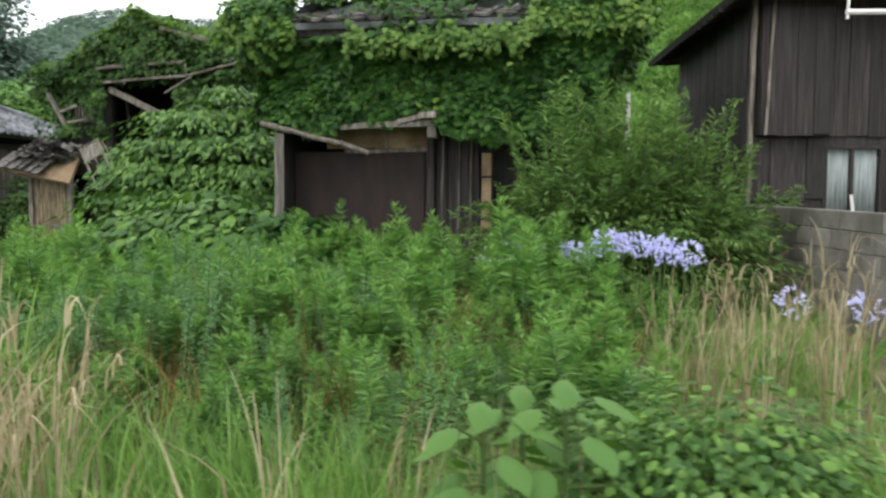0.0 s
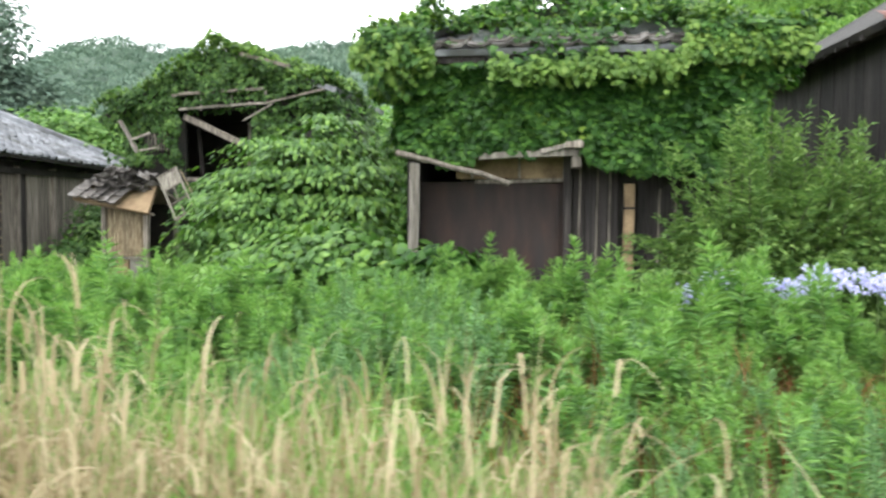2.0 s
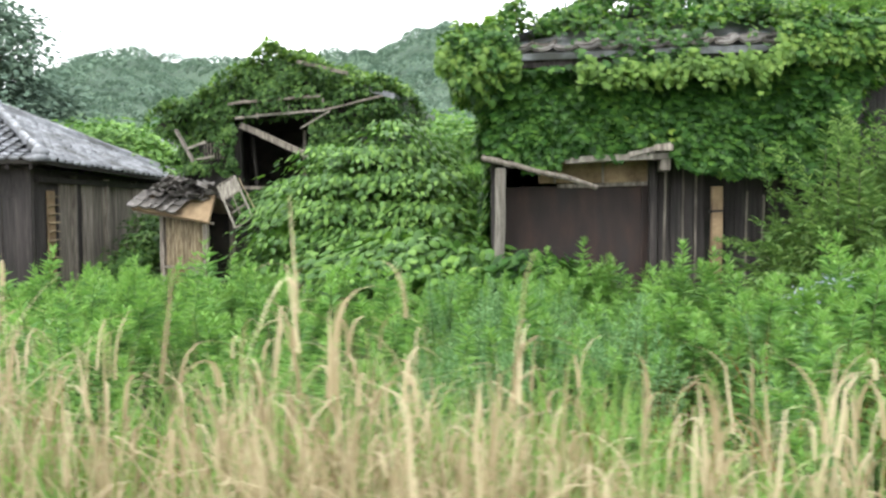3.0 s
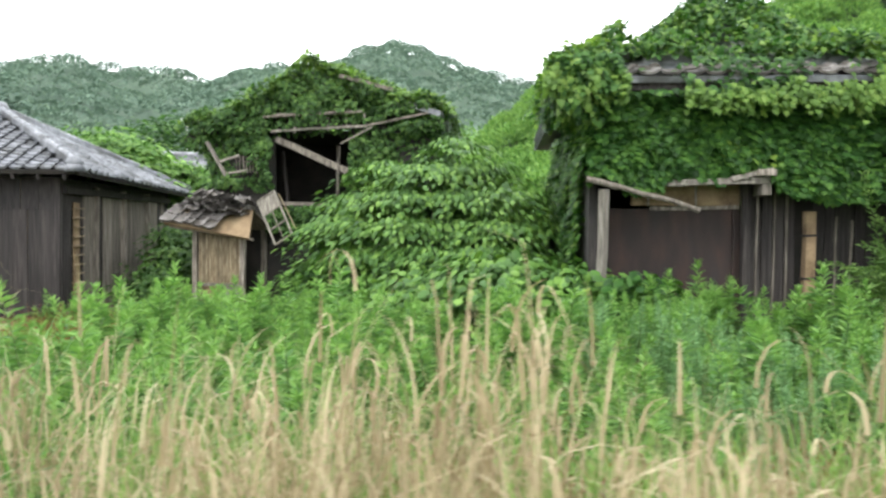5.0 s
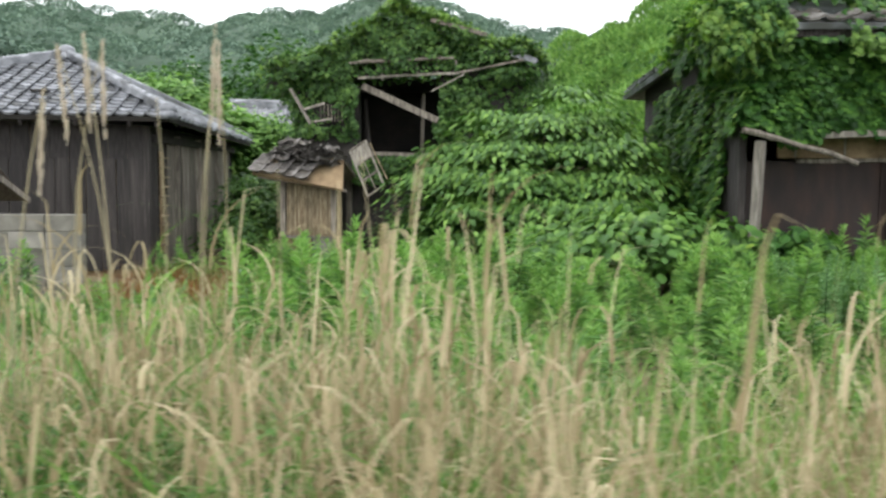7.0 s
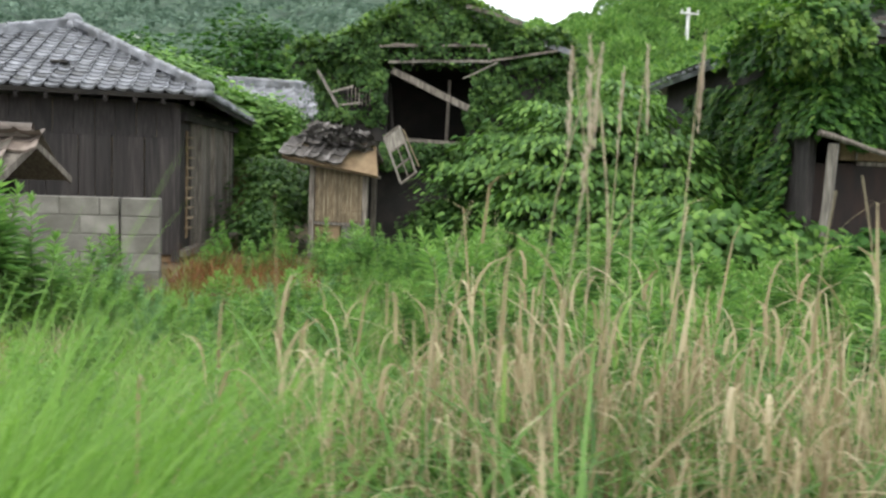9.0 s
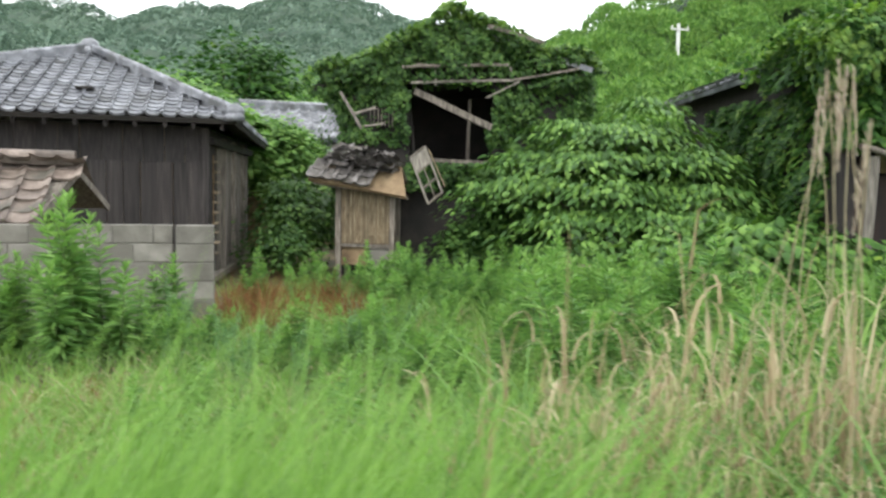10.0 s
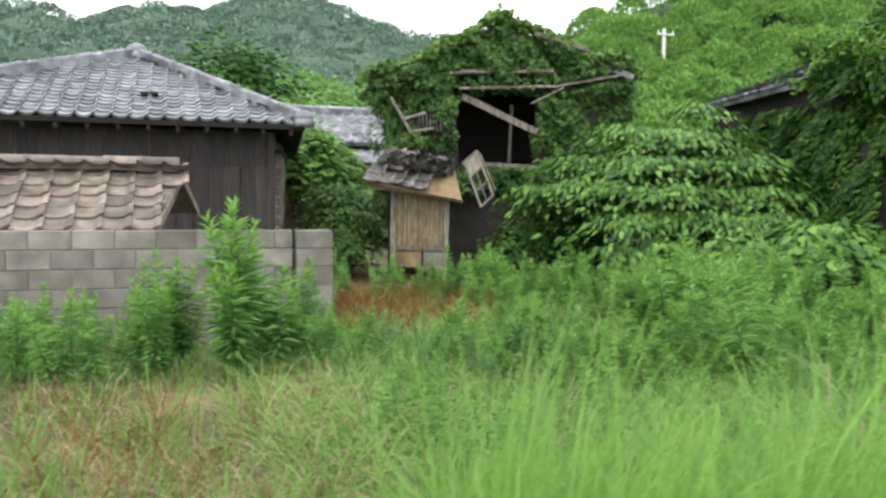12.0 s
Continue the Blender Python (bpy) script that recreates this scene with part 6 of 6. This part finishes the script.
# mixed dry and green stand around the plumes
x, y = RNG.uniform(-8.9, -6.9, 26), RNG.uniform(3.5, 5.3, 26)
straw.append(dry_stand(x, y, 7, 0.75, 1.35, 3))
x, y = RNG.uniform(-8.9, -7.0, 14), RNG.uniform(3.6, 5.3, 14)
straw.append(tufts(x, y, 16, 0.7, 1.3, 0.0135, 0.1, 0.9, 0.09, segs=8, broken=0.4))
reedy = []
x, y = RNG.uniform(-9.0, -6.2, 140), RNG.uniform(3.2, 5.2, 140)
reedy.append(tufts(x, y, 12, 0.9, 1.5, 0.024, 0.4, 1.0, 0.07, segs=9))
x, y = RNG.uniform(-8.5, -6.9, 30), RNG.uniform(3.4, 4.7, 30)
reedy.append(tufts(x, y, 9, 1.0, 1.45, 0.036, 0.5, 1.15, 0.05, segs=10))
# fresh bright grass close to the path
fresh = []
x, y = strip(220, -11.0, -9.25, 0.85, 2.1)
fresh.append(tufts(x, y, 24, 0.75, 1.65, 0.013, 0.2, 0.65, 0.11, (1.0, 0.2), 1.2, segs=7))
x, y = strip(130, -10.8, -8.9, 1.8, 3.6)
fresh.append(tufts(x, y, 22, 0.6, 1.05, 0.012, 0.2, 0.8, 0.11, (1.0, 0.2), 0.8))
# trodden straw before the block wall
x, y = RNG.uniform(-14.5, -10.4, 260), RNG.uniform(4.6, 8.8, 260)
straw.append(tufts(x, y, 11, 0.2, 0.5, 0.009, 0.9, 1.7, 0.2))
dead.append(tufts(x[:190], y[:190], 14, 0.25, 0.55, 0.008, 0.4, 1.2, 0.15))
green.append(tufts(x[::2], y[::2], 12, 0.2, 0.45, 0.01, 0.3, 1.0, 0.15))
# tall arching stalks in the thick of the dry grass
x, y = strip(12, -7.7, -6.5, 1.9, 2.9)
straw.append(dry_stand(x, y, 5, 1.2, 1.6, 3, 0.08))
straw.append(tufts(x, y, 4, 1.3, 1.65, 0.011, 0.3, 0.7, 0.08, segs=10))
# nodding pale-tipped tufts in the open yard
x, y = RNG.uniform(-11.3, -8.6, 80), RNG.uniform(4.8, 8.6, 80)
straw.append(tufts(x, y, 7, 0.4, 0.7, 0.009, 0.9, 1.4, 0.1, segs=8))
green.append(tufts(x, y, 16, 0.4, 0.7, 0.014, 0.8, 1.3, 0.1, segs=7))
# leaning clump at the edge of the dry stand
x, y = RNG.uniform(-9.15, -8.35, 14), RNG.uniform(3.9, 4.9, 14)
straw.append(dry_stand(x, y, 7, 0.85, 1.35, 3, 0.12))
straw.append(tufts(x, y, 6, 0.9, 1.3, 0.011, 0.4, 0.95, 0.08, (-1.0, 0.0), 1.2, segs=9))
reedy.append(tufts(x, y, 7, 0.8, 1.3, 0.02, 0.4, 1.0, 0.1, segs=8))
# brown dead weeds
x, y = RNG.uniform(-2.2, 1.2, 46), RNG.uniform(4.2, 7.2, 46)
dead.append(tufts(x, y, 16, 0.45, 0.95, 0.01, 0.1, 0.6, 0.1))
x, y = RNG.uniform(-10.1, -8.0, 64), RNG.uniform(10.9, 13.4, 64)
dead.append(tufts(x, y, 22, 0.4, 0.75, 0.01, 0.2, 0.9, 0.12))
x, y = RNG.uniform(-3.0, 1.5, 60), RNG.uniform(3.8, 6.6, 60)
dead.append(tufts(x, y, 14, 0.3, 0.65, 0.008, 0.2, 0.9, 0.12))
tagged(soup("green_grass", *joined(green), M_GRASS), "uneven green grass and low weeds over the field", "grass", kind="stuff")
tagged(soup("fresh_grass", *joined(fresh), M_FRESH), "fresh bright green grass leaning over beside the path", "grass", kind="stuff")
tagged(soup("reed_leaves", *joined(reedy), M_REED), "long dark green arching reed leaves among the dry grass", "grass", kind="stuff")
tagged(soup("dry_grass", *joined(straw), M_STRAW), "tall straw-coloured dry grass along the path", "grass", kind="stuff")
tagged(soup("dead_weeds", *joined(dead), M_DEAD), "brown withered weeds in patches, some darkening the base of the grass", "weed", kind="stuff")


# ---- plumed reeds ----
def reed(x, y, h, seed, plume=True):
    r = np.random.default_rng(seed)
    t = base("plume_grass", "tall dry plume grass stalk with a feathery head", "grass", at=(x, y, 0), group="plume grass stalks")
    lean = Vector((r.normal() * 0.05, r.normal() * 0.05, 1)).normalized()
    top = lean * h
    k = 9
    s = np.linspace(0, 1, k)[:, None]
    bow = np.array([r.normal() * 0.06, r.normal() * 0.06, 0])
    c = np.array(top)[None] * s + bow * np.sin(s * 2.6) * h
    w = 0.0055 * (1 - 0.6 * s)
    ring = np.concatenate([c + w * np.array([math.cos(g), math.sin(g), 0]) for g in (0, 2.1, 4.2)])
    f = []
    for j in range(k - 1):
        for u, v in ((0, k), (k, 2 * k), (2 * k, 0)):
            f += [(u + j, v + j, v + j + 1), (u + j, v + j + 1, u + j + 1)]
    soup("stalk", ring, f, M_STALK, t, smooth=True)
    top = Vector(c[-1])
    if plume:
        n = 60
        s = r.uniform(0, 1, n)
        c = np.array(top)[None] - np.array(lean)[None] * 0.34 * s[:, None]
        a = r.uniform(0, 6.28, n)
        d = np.stack([np.cos(a) * 0.2, np.sin(a) * 0.2, np.ones(n)], 1)
        v, f = many(SLIM_V, SLIM_F, frames_of(d, np.tile([0.3, -1.0, 0.1], (n, 1)), r.uniform(0.03, 0.06, n) * (0.5 + 0.6 * np.sin(s * 3.0))), c)
        soup("plume", v, f, M_PLUME, t)
    n = 5
    a = r.uniform(0, 6.28, n)
    z = r.uniform(0.2, 0.6, n) * h
    v, f = blades(np.array(lean)[None] * z[:, None], r.uniform(0.3, 0.6, n), np.stack([np.cos(a), np.sin(a)], 1), np.full(n, 0.012), r.uniform(0.5, 1.1, n), 6)
    soup("leaf_blade", v, f, M_STRAW if seed % 3 else M_GRASS, t)


for i, (x, y, h) in enumerate(((-8.12, 4.6, 2.02), (-8.0, 4.5, 2.06), (-7.86, 4.55, 2.04), (-7.64, 4.4, 2.1), (-7.72, 5.0, 2.04), (-7.58, 4.6, 2.12), (-8.2, 4.4, 1.85), (-7.95, 4.8, 1.88), (-8.35, 4.2, 1.55), (-7.3, 4.1, 1.6), (-7.1, 4.4, 1.65),
                               (-8.5, 4.5, 1.4), (-6.7, 3.6, 1.45), (-5.6, 3.4, 1.25))):
    reed(x, y, h, 400 + i, plume=i < 7)
